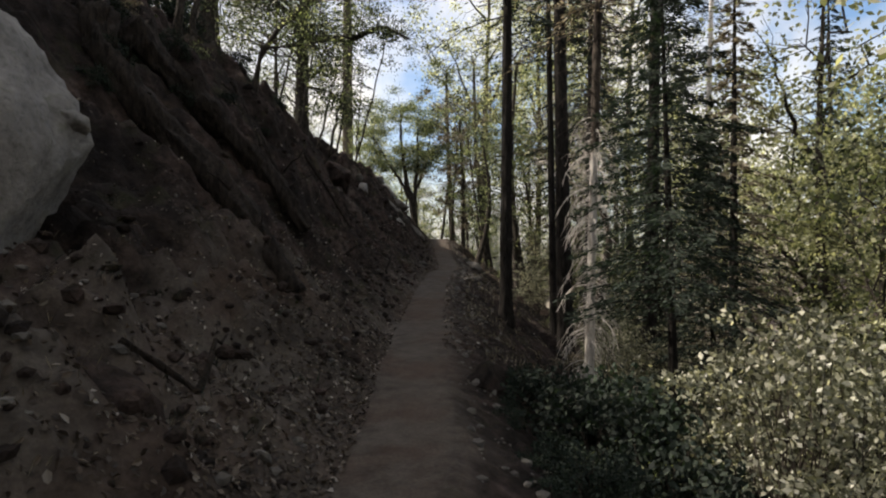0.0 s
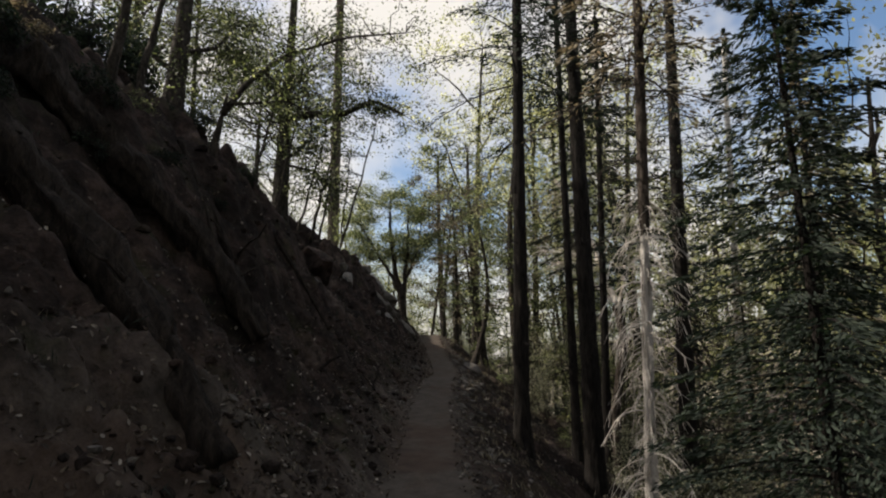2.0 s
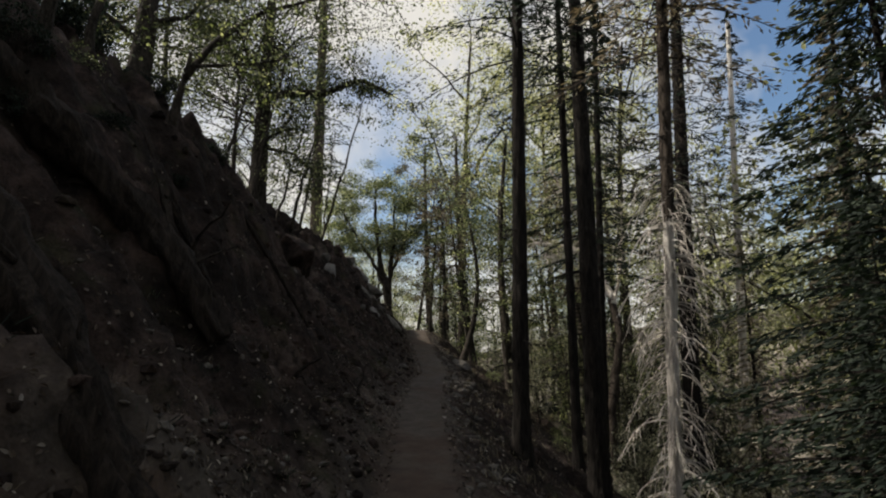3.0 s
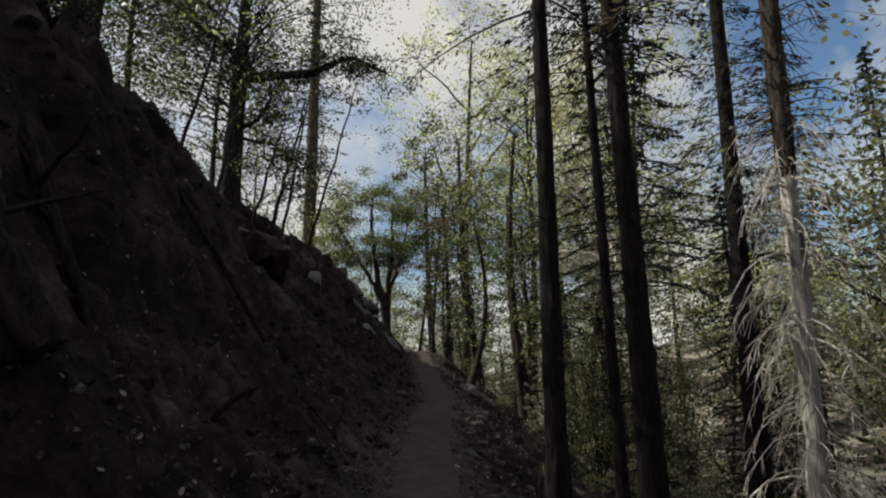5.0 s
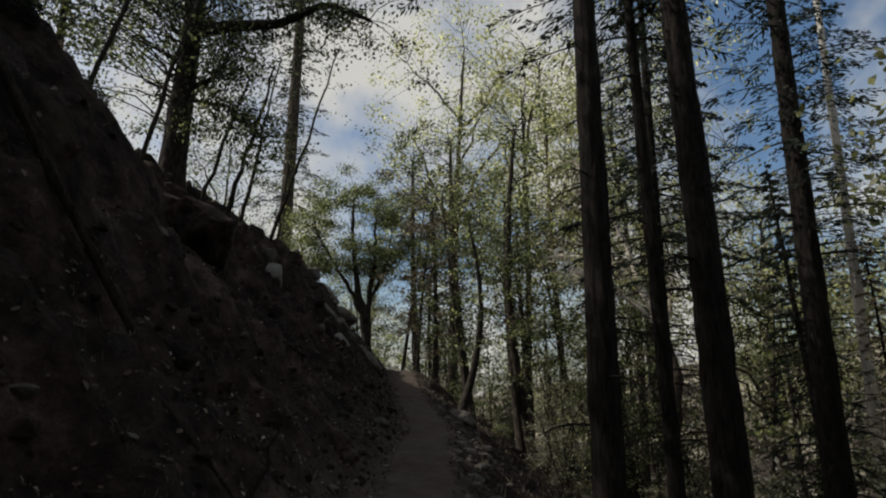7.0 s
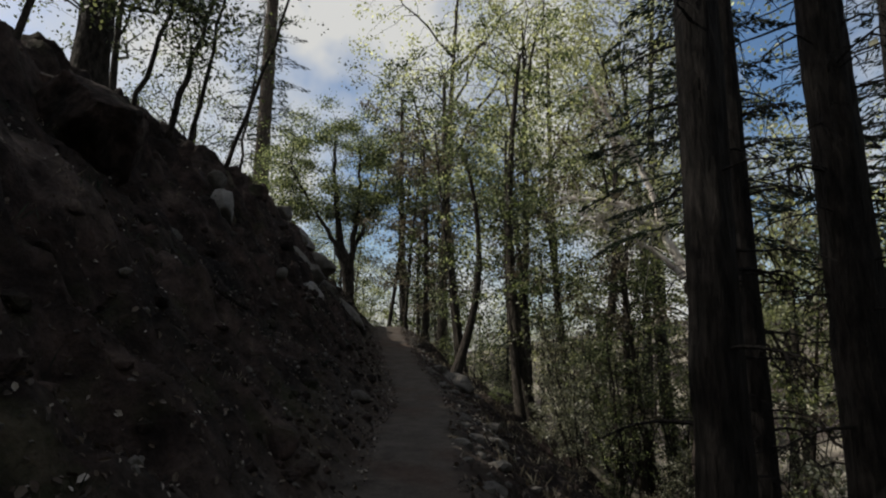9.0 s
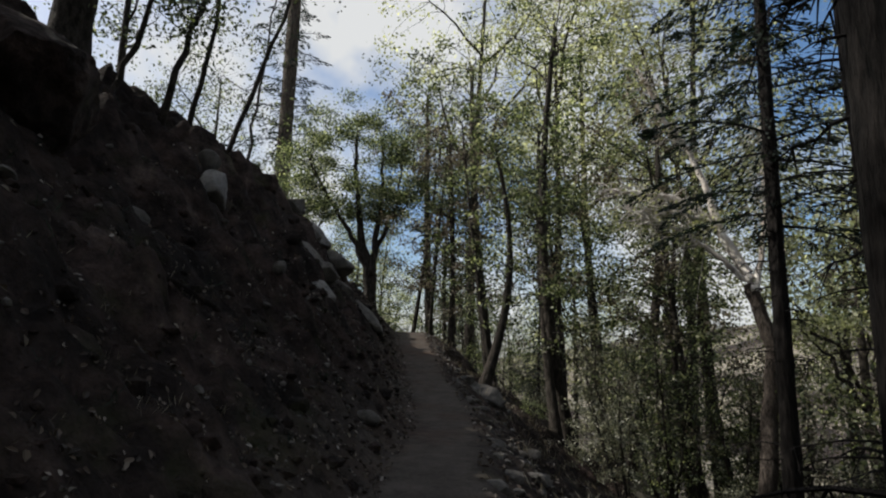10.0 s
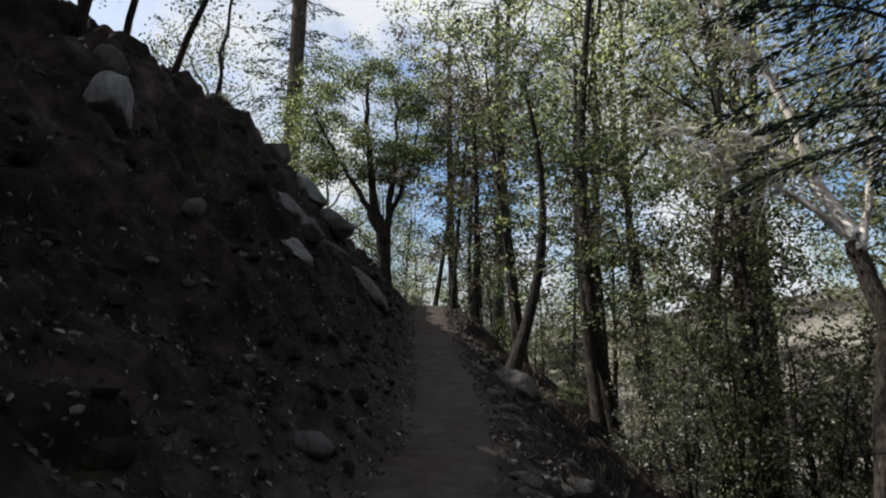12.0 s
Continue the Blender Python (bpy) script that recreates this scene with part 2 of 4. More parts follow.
# ---------------------------------------------------------------- the hillside
TRAIL_Y = [-60, -6, 0, 5, 7, 11, 16, 20, 22.3, 24.5, 27, 32, 34.5, 38, 44, 60, 400]
TRAIL_X = [0, 0.1, 0.1, 0.0, -0.1, -0.14, -0.1, 0.12, 0.36, 0.32, 0.18, -0.13, -0.2, -0.8, -3, -10, -10]
TRAIL_Z = [-3, -0.5, -0.15, 0.06, 0.24, 0.58, 1.05, 1.5, 1.6, 1.83, 2.16, 3.14, 3.6, 3.62, 3.4, 3, 3]
BANK = [(4.6, (0, 1.8, 3.2, 4.4, 6, 9, 14, 60, 500), (0, 1.1, 1.5, 3.2, 5.6, 7.6, 9.5, 12, 14)),
        (6.4, (0, 1.8, 3, 4, 5.8, 9, 14, 60, 500), (0, 1.55, 2.4, 3.5, 6.0, 7.6, 9.5, 12, 14)),
        (9, (0, 1.8, 2.8, 3.6, 5, 9, 14, 60, 500), (0, 1.6, 2.9, 3.9, 5.8, 7.6, 9.5, 12, 14)),
        (13, (0, 1.8, 2.4, 3.1, 4.5, 9, 14, 60, 500), (0, 1.7, 3.0, 4.55, 5.65, 7.5, 9, 11, 13)),
        (16, (0, 1.6, 2.6, 3.3, 4.5, 9, 14, 60, 500), (0, 1.5, 3.0, 4.35, 5.5, 7.3, 8.6, 11, 13)),
        (19.4, (0, 1.3, 2.9, 3.6, 5, 9, 14, 60, 500), (0, 1.05, 2.6, 3.5, 4.75, 7.0, 8.2, 10, 12)),
        (23, (0, 1.3, 2.9, 3.5, 5, 9, 14, 60, 500), (0, 1.34, 2.85, 3.6, 4.75, 7.0, 8, 9, 11)),
        (26.3, (0, 1.3, 2.2, 3.0, 5, 9, 14, 60, 500), (0, 1.58, 2.95, 4.1, 5.1, 6.7, 7.4, 9, 11)),
        (36, (0, 1, 1.6, 2.2, 4, 9, 14, 60, 500), (0, 0.8, 1.2, 1.6, 2.2, 3.0, 4.0, 5.5, 8)),
        (60, (0, 1, 1.6, 2.2, 4, 9, 14, 60, 500), (0, 0.5, 0.9, 1.2, 1.8, 2.4, 3, 4, 6))]
FALL = ((0, 0.5, 1.6, 6, 14, 25, 45, 120, 500), (0, 0.25, 1.15, 4.2, 7.8, 9.6, 8.0, -14, -70))


def trail_offsets(x, y):
    edge = 0.48 + 0.3 * fbm(y * 1.3, x * 0.6 + 3.0, 4)
    xc = np.interp(y, TRAIL_Y, TRAIL_X)
    return xc - edge - x, x - xc - edge


def ground(x, y):
    x, y = np.asarray(x, float), np.asarray(y, float)
    left, right = trail_offsets(x, y)
    z = np.interp(y, TRAIL_Y, TRAIL_Z)
    ups = np.stack([np.interp(left, ls, us) for _, ls, us in BANK])
    ys = [b[0] for b in BANK]
    pos = np.interp(y, ys, range(len(ys)))
    lo = np.clip(np.floor(pos).astype(int), 0, len(ys) - 2)
    w = pos - lo
    up = np.take_along_axis(ups, lo[None], 0)[0] * (1 - w) + np.take_along_axis(ups, lo[None] + 1, 0)[0] * w
    z = z + up - np.interp(right, *FALL)
    off = np.clip(np.maximum(left, right), 0, None)
    amp = np.clip(off * 0.8, 0, 1)
    z = z + amp * (0.6 * fbm(x * 0.75, y * 0.75, 3) + 0.5 * fbm(x * 2.0 + 5, y * 2.0, 4)) + 0.03 * fbm(x * 2.5, y * 1.7, 2) + amp * 0.16 * fbm(x * 4.7 + 2, y * 4.7, 2)
    gully = np.abs(fbm(x * 0.5 + 0.55 * z, y * 1.15 + 0.35 * z, 3))
    crag = np.clip(left * 0.7, 0, 1) * 0.4 * np.abs(fbm(x * 2.6 - 0.4 * z, y * 1.9 + 4, 3)) * 2
    ledge = np.clip(left * 0.8 - 0.2, 0, 1) * 0.13 * np.sin(5.2 * z + 1.7 * y + 7 * fbm(x * 0.6 + 3, y * 0.6, 3))
    rubble = np.clip(off * 1.5, 0, 1) * (0.14 * np.abs(fbm(x * 6.5 + 1, y * 6.5 - 0.3 * z, 3)) + 0.045 * fbm(x * 12, y * 12, 2))
    return z + ledge + crag + rubble + np.clip(left * 0.6, 0, 1) * (0.28 - np.clip(gully * 3.2, 0, 0.42)) + np.clip((off - 14) / 20, 0, 1) * 5 * fbm(x * 0.05, y * 0.05, 3)


def gz(x, y):
    return float(ground(np.array([x]), np.array([y]))[0])


def build_ground():
    def line(lo, hi, step, far_lo, far_hi):
        mid = list(np.arange(lo, hi, step))
        out, v, s = [], hi, step
        while v < far_hi:
            out.append(v)
            s *= 1.13
            v += s
        back, v, s = [], lo - step, step
        while v > far_lo:
            back.append(v)
            s *= 1.13
            v -= s
        return np.array(back[::-1] + mid + out)
    xs, ys = line(-6.0, 2.6, 0.055, -900, 900), line(0.0, 30, 0.08, -600, 1200)
    X, Y = np.meshgrid(xs, ys)
    Z = ground(X, Y)
    idx = np.arange(X.size).reshape(X.shape)
    faces = np.stack((idx[:-1, :-1], idx[:-1, 1:], idx[1:, 1:], idx[1:, :-1]), -1).reshape(-1, 4)
    me = bpy.data.meshes.new("ground")
    me.from_pydata(np.stack((X, Y, Z), -1).reshape(-1, 3).tolist(), [], faces.tolist())
    me.polygons.foreach_set("use_smooth", [True] * len(me.polygons))
    left, right = trail_offsets(X, Y)
    mask = 1 - np.clip((np.maximum(left * 0.4, right) + 0.2 + 0.25 * fbm(X * 2.2, Y * 2.2, 3)) / 0.62, 0, 1)
    apron = 0.95 * np.clip((2.3 - left) / 0.8, 0, 1) * np.clip((left + 0.3) / 0.3, 0, 1) * np.clip((9.5 - Y) / 1.5, 0, 1)
    berm = (0.2 + 0.3 * np.clip((Y - 8) / 2, 0, 1)) * np.clip((0.7 - right) / 0.4, 0, 1) * np.clip((right + 0.3) / 0.3, 0, 1)
    mask = np.maximum(mask, np.maximum(apron, berm) * (0.75 + 0.9 * fbm(X * 1.4, Y * 1.4, 3)))
    me.attributes.new("path", "FLOAT", "POINT").data.foreach_set("value", mask.reshape(-1).astype(np.float32))
    dry = np.clip((right - 3.5) / 3.0, 0, 1) * np.clip(0.45 + 2.2 * fbm(X * 0.45, Y * 0.45, 3), 0, 0.85)
    me.attributes.new("straw", "FLOAT", "POINT").data.foreach_set("value", dry.reshape(-1).astype(np.float32))
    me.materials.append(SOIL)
    tagged(new("ground", me), "steep dirt hillside with a narrow worn dusty footpath", "ground", kind="structure")


build_ground()


# ---------------------------------------------------------------- trees
def along(start, end, n, sag=0.0, wob=0.0, r=rng):
    t = np.linspace(0, 1, n)[:, None]
    p = np.asarray(start, float) * (1 - t) + np.asarray(end, float) * t
    p[:, 2] += sag * 4 * (t * (1 - t))[:, 0]
    if wob:
        k = r.normal(size=(n, 3)) * wob
        k[0] = 0
        p = p + k
    return p


def tall_trunk(geo, h, r0, lean, seg=24, rough=0.1, seed=0.0, curve=0.0, step=0.22, top=0.45):
    n = max(6, int(h / step))
    t = np.linspace(0, 1, n)
    z = t * h - 0.5
    bend = curve * np.sin(t * np.pi)
    pts = np.stack((lean[0] * z + bend, lean[1] * z + bend * 0.3, z), 1)
    rad = r0 * (1 - (1 - top) * t) * (1 + 0.45 * np.exp(-np.clip(z, 0, None) / 0.45))
    geo.tube(pts, rad, seg, rough, seed)
    return lambda zz: np.array((lean[0] * zz + curve * np.sin((zz + 0.5) / h * np.pi), lean[1] * zz + 0.3 * curve * np.sin((zz + 0.5) / h * np.pi), zz))


def dead_twigs(geo, axis, z0, z1, count, length, r0=0.012, droop=0.5, sub=2, r=rng):
    for _ in range(count):
        z, az = r.uniform(z0, z1), r.uniform(0, 2 * np.pi)
        ln = length * r.uniform(0.4, 1.0)
        s = axis(z)
        out = np.array((np.cos(az), np.sin(az), 0))
        t = np.linspace(0, 1, 6)[:, None]
        p = s + out * ln * t * (1 - 0.25 * t) + np.array((0, 0, 1.0)) * ln * (0.18 * t - droop * t * t) + r.normal(size=(6, 3)) * 0.02 * t
        geo.tube(p, r0 * np.linspace(1, 0.3, 6), 4, cap=False)
        for _ in range(sub):
            k = r.integers(2, 5)
            d = out * r.uniform(-0.2, 0.5) + np.array((-out[1], out[0], 0)) * r.uniform(-0.7, 0.7) - np.array((0, 0, r.uniform(0.2, 1.0)))
            q = p[k] + d * ln * r.uniform(0.15, 0.4) * np.linspace(0, 1, 4)[:, None] ** np.array((1, 1, 1.3))
            geo.tube(q, r0 * 0.5 * np.linspace(1, 0.4, 4), 3, cap=False)


def fir_crown(geo, wood, axis, z0, z1, reach, count, per, leaf=0.3, droop=0.35, r=rng, shape=0.9):
    """Whorled drooping boughs with flat sprays."""
    for i in range(count):
        f = (i + r.uniform()) / count
        z = z0 + (z1 - z0) * f
        ln = reach * (1 - f) ** shape * r.uniform(0.6, 1.15) + 0.15
        az = i * 2.4 + r.uniform(-0.4, 0.4)
        out = np.array((np.cos(az), np.sin(az), 0.0))
        side = np.array((-out[1], out[0], 0.0))
        t = np.linspace(0, 1, 5)[:, None]
        up = np.array((0, 0, 1.0))
        p = axis(z) + out * ln * t + up * ln * (0.12 * t - droop * t * t)
        if wood is not None:
            wood.tube(p, max(0.006, ln * 0.011) * np.linspace(1, 0.25, 5), 3, cap=False)
        n = max(4, int(per * (0.35 + 0.65 * ln / reach)))
        u = r.uniform(0.12, 1.0, n)[:, None]
        sg = r.choice((-1.0, 1.0), n)[:, None]
        wide = r.uniform(0.0, 0.34, n)[:, None] * ln * (1.1 - u)
        c = axis(z) + out * ln * u + up * ln * (0.12 * u - droop * u * u) + side * sg * wide + up * r.normal(size=(n, 1)) * 0.03 - up * wide * 0.3
        d = out * 0.8 + side * sg * r.uniform(0.3, 1.1, (n, 1)) - up * r.uniform(0.05, 0.7, (n, 1))
        geo.leaves(c, d, leaf * r.uniform(0.6, 1.2, n), 0.13)


def leaf_cloud(geo, wood, start, centres, radius, per, size, r0=0.03, r=rng, flat=0.5):
    for c in centres:
        c = np.asarray(c, float)
        if wood is not None:
            s = start(c) if callable(start) else start
            wood.tube(along(s, c, 5, 0.12 * np.linalg.norm(c - s), 0.06, r), r0 * np.linspace(1, 0.25, 5), 3, cap=False)
        n = int(per * r.uniform(0.6, 1.3))
        off = r.normal(size=(n, 3)) * radius * np.array((1, 1, flat)) * r.uniform(0.6, 1.2)
        d = r.normal(size=(n, 3)) + np.array((0, 0, -0.4))
        geo.leaves(c + off, d, size * r.uniform(0.6, 1.25, n), 0.3)


def shell(n, centre, radii, r=rng, inner=0.45):
    d = r.normal(size=(n, 3))
    d /= np.linalg.norm(d, axis=1)[:, None]
    return np.asarray(centre) + d * (r.uniform(inner ** 3, 1, n) ** (1 / 3))[:, None] * np.asarray(radii)


def broad_tree(name, label, h, r0, clumps, per, leaf, leafm, barkm=None, lean=(0, 0), curve=0.0, low=0.35, spread=0.3, group=""):
    """A broadleaf tree: curved trunk, limbs and an open crown of leaves."""
    tree = thing(name, label, "tree", group=group)
    tg, wg, cg = Geo(), Geo(), Geo()
    axis = tall_trunk(tg, h * 0.9, r0, lean, 12, 0.08, h, curve, 0.4, 0.2)
    cz = h * (0.5 + low / 2)
    cs = shell(clumps, axis(cz), (h * spread, h * spread, h * (1 - low) / 2))
    part("trunk", tg.mesh("trunk", True), barkm or BARK_OAK, tree)
    stems = [np.array([axis(z) for z in np.linspace(h * low * 0.7, h * 0.85, 9)])]
    for i, c in enumerate(cs[:10]):
        lg = Geo()
        s = axis(max(h * low * 0.7, min(h * 0.75, c[2] - 0.7 * h * spread)))
        p = along(s, c, 8, 0.0, 0.1) + np.sin(np.linspace(0, np.pi, 8))[:, None] * np.array((0, 0, -0.04 * h)) * rng.uniform(-0.4, 1)
        lg.tube(p, r0 * (0.42 if i < 5 else 0.28) * np.linspace(1, 0.2, 8), 5)
        part("limb", lg.mesh("limb"), barkm or BARK_OAK, tree)
        stems.append(p[2:])
    stems = np.concatenate(stems)
    leaf_cloud(cg, wg, lambda c: stems[np.argmin(np.linalg.norm(stems - c + np.array((0, 0, 0.25)), axis=1))], cs, min(0.42, h * 0.034), per, leaf, max(0.01, r0 * 0.07))
    part("twig_tangle", wg.mesh("twig_tangle"), barkm or BARK_OAK, tree, kind="stuff")
    part("crown", cg.mesh("crown"), leafm, tree, kind="stuff")
    return tree


def fir_tree(name, label, h, r0, bare, reach, count, per, leaf, lean=(0, 0), twigs=30, group="", leafm=None, droop=0.35, bark=None):
    tree = thing(name, label, "tree", group=group)
    tg, wg, cg = Geo(), Geo(), Geo()
    axis = tall_trunk(tg, h, r0, lean, 14, 0.07, h * 1.7, 0, 0.4, 0.12)
    fir_crown(cg, wg, axis, h * bare, h * 0.98, reach, count, per, leaf, droop)
    if twigs:
        dead_twigs(wg, axis, 0.8, h * bare + 1, twigs, reach * 0.6, 0.012, 0.3, 2)
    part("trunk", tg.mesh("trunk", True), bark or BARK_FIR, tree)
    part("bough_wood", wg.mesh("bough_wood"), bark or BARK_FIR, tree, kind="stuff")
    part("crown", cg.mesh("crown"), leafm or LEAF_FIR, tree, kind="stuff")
    return tree


def set_down(tree, x, y, dz=-0.1):
    tree.location = (x, y, gz(x, y) + dz)
    return tree


# the tall trunks beside the path
def near_conifer(x, y, r0, h, lean, label, twig_count, twig_len, crown_from, seed, bark=BARK_FIR, twig_mat=BARK_FIR, droop=0.3, rough=0.13, twig_from=1.5, reach=2.6, dense=120):
    x, y = x - lean[0] * (2.3 - gz(x, y)), y - lean[1] * (2.3 - gz(x, y))
    tree = thing("conifer_tree", label, "tree", (x, y, gz(x, y)), "tall conifers beside the path")
    tg, wg, cg = Geo(), Geo(), Geo()
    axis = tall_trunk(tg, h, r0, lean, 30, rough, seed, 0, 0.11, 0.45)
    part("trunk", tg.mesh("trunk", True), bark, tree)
    for _ in range(14):
        dg = Geo()
        dead_twigs(dg, axis, twig_from, crown_from, 1, twig_len * 1.25, 0.018, droop, 5)
        part("dead_branch", dg.mesh("dead_branch"), twig_mat, tree, "thin bare dead branch")
    dead_twigs(wg, axis, twig_from, crown_from + 2, twig_count, twig_len, 0.012, droop, 4)
    part("twig_tangle", wg.mesh("twig_tangle"), twig_mat, tree, "tangle of thin bare grey twigs", "stuff")
    bg = Geo()
    fir_crown(cg, bg, axis, crown_from, h, reach, 76, dense, 0.16, 0.3)
    part("bough_wood", bg.mesh("bough_wood"), bark, tree, kind="stuff")
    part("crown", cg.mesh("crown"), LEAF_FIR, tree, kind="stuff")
    return tree


near_conifer(2.07, 16.7, 0.188, 19, (0.022, 0.0), "tall straight conifer beside the path, furrowed bark coloured dark for shade", 34, 1.0, 9.0, 1.3)
near_conifer(3.9, 17.56, 0.25, 20, (0.004, 0.0), "tall thick conifer below the path, scaly bark coloured dark for shade", 60, 1.3, 10, 4.1)
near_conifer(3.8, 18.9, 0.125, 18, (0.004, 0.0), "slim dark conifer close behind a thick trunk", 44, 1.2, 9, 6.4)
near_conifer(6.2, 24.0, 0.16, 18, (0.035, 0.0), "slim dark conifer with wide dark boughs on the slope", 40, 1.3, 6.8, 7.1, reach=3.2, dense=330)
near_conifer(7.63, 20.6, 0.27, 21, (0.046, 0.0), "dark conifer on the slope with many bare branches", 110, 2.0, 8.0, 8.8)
near_conifer(10.67, 23.2, 0.16, 19, (0.06, 0.0), "pale half-dead conifer far down the slope", 120, 1.4, 9.0, 5.9, BARK_PALE, DEAD_WOOD, 0.6)


# the dead conifer whose bark has come off below
def bare_snag(x, y, r0, h, lean, strip):
    x, y = x - lean[0] * (2.3 - gz(x, y)), y - lean[1] * (2.3 - gz(x, y))
    z = gz(x, y)
    tree = thing("dead_conifer_tree", "half-dead conifer with pale bare wood below dark bark", "tree", (x, y, z), "tall conifers beside the path")
    tg, sg, wg, ug, cg, bg = Geo(), Geo(), Geo(), Geo(), Geo(), Geo()
    axis = tall_trunk(tg, h, r0, lean, 22, 0.2, 2.2, 0, 0.11, 0.5)
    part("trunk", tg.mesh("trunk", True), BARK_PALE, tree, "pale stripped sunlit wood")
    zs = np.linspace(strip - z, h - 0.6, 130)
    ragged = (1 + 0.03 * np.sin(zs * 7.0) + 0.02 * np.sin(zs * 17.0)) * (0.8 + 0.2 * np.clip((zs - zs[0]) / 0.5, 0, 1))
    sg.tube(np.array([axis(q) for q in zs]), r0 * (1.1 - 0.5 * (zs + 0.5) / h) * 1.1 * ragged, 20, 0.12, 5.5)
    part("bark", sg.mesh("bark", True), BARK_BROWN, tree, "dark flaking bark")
    for _ in range(26):
        dg = Geo()
        dead_twigs(dg, axis, 0.2, strip - z + 0.6, 1, 1.25, 0.016, 0.75, 7)
        part("dead_branch", dg.mesh("dead_branch"), DEAD_WOOD, tree, "pale drooping dead branch")
    dead_twigs(wg, axis, 0.1, strip - z + 0.8, 240, 1.0, 0.008, 0.85, 5)
    part("twig_tangle", wg.mesh("twig_tangle"), DEAD_WOOD, tree, "tangle of thin pale drooping twigs", "stuff")
    dead_twigs(ug, axis, strip - z + 0.4, 9.5, 90, 1.3, 0.01, 0.35, 4)
    part("twig_tangle", ug.mesh("twig_tangle"), BARK_BROWN, tree, "thin brown bare twigs", "stuff")
    fir_crown(cg, bg, axis, 8.0, h, 2.2, 60, 90, 0.15, 0.3)
    part("bough_wood", bg.mesh("bough_wood"), BARK_BROWN, tree, kind="stuff")
    part("crown", cg.mesh("crown"), LEAF_DRY, tree, kind="stuff")


bare_snag(3.52, 12.42, 0.1, 15, (0.043, -0.02), 3.95)

# the young fir with boughs down to the ground
fir = fir_tree("young_fir_tree", "young dark green fir with drooping boughs below the path", 9.0, 0.085, 0.3, 1.7, 120, 260, 0.1, twigs=24, droop=0.28)
set_down(fir, 3.58, 8.28)
fir2 = fir_tree("young_fir_tree", "small dark fir with dense low boughs on the slope", 7.0, 0.07, 0.22, 1.6, 100, 220, 0.11, twigs=0)
set_down(fir2, 5.2, 10.6)


# trees on top of the bank
def bank_oak(x, y, r0, h, label, limbs, lean=(0, 0), clumps=(), per=115, leaf=0.09, leafm=None, curve=0.0):
    tree = thing("oak_tree", label, "tree", (x, y, gz(x, y)), "trees on top of the bank")
    tg, cg = Geo(), Geo()
    axis = tall_trunk(tg, h, r0, lean, 18, 0.12, x, curve, 0.2, 0.3)
    part("trunk", tg.mesh("trunk", True), BARK_OAK, tree)
    wg = Geo()
    for z, pts, r in limbs:
        lg = Geo()
        p = np.array([axis(z)] + [axis(z) + np.array(q) for q in pts])
        t = np.linspace(0, len(p) - 1, len(p) * 3)
        p = np.stack([np.interp(t, range(len(p)), p[:, k]) for k in range(3)], 1)
        lg.tube(p, r * np.linspace(1, 0.25, len(p)), 8, 0.08, z)
        part("limb", lg.mesh("limb", True), BARK_OAK, tree)
        for q in p[len(p) // 3:]:
            cs = q + rng.normal(size=(4, 3)) * 0.55
            leaf_cloud(cg, wg, q, cs, 0.26, per, leaf, 0.014)
    for c, rad, n in clumps:
        cs = shell(n, c, rad)
        leaf_cloud(cg, wg, lambda q: axis(min(h * 0.9, max(1.5, q[2] - 1))), cs, 0.42, per, leaf, 0.025)
    if wg.n:
        part("twig_tangle", wg.mesh("twig_tangle"), BARK_OAK, tree, kind="stuff")
    if cg.n:
        part("crown", cg.mesh("crown"), leafm or LEAF_OAK, tree, kind="stuff")
    return tree


bank_oak(-7.86, 19.15, 0.36, 10.5, "thick dark oak trunk rooted on top of the bank",
         [(3.6, [(1.0, 0.2, 0.3), (1.7, 0.2, 1.2)], 0.09), (2.9, [(-1, -0.3, 0.8), (-2, -0.5, 2)], 0.1)], (0.03, 0.0),
         [((-0.5, 1.6, 7.2), (3.2, 2.6, 2.4), 65)])
bank_oak(-5.4, 22.5, 0.3, 11, "large oak with a heavy crooked limb above the bank",
         [(4.2, [(1.0, -0.3, -0.05), (2.2, -0.7, -0.2), (3.3, -1.1, 0.1), (4.3, -1.5, -0.6)], 0.17),
          (2.6, [(0.6, 0, 0.3), (1.0, -0.1, 0.9), (0.9, -0.1, 1.7)], 0.08),
          (2.4, [(1.2, -0.4, -0.4), (2.0, -0.8, -1.2)], 0.06),
          (5.0, [(-1.2, 0, 0.8), (-2.4, 0, 2)], 0.12)], (0.02, 0.0),
         [((0.5, 0, 6.4), (3.8, 3.0, 2.2), 75), ((-2.6, -1.0, 4.6), (2.6, 2.6, 2.4), 45)], 115)
# the small tree that leans out over the bank
lt = bank_oak(-3.85, 12.5, 0.075, 1.6, "small oak leaning out from the edge of the bank",
              [(0.7, [(0.35, 0.2, 0.75), (0.95, 0.5, 1.45), (2.0, 1.0, 2.15), (3.2, 1.4, 2.5)], 0.06),
               (0.9, [(0.9, 0.1, 0.1), (1.6, 0.3, 0.35)], 0.03)], (0.15, 0.05), (), 60, 0.07)


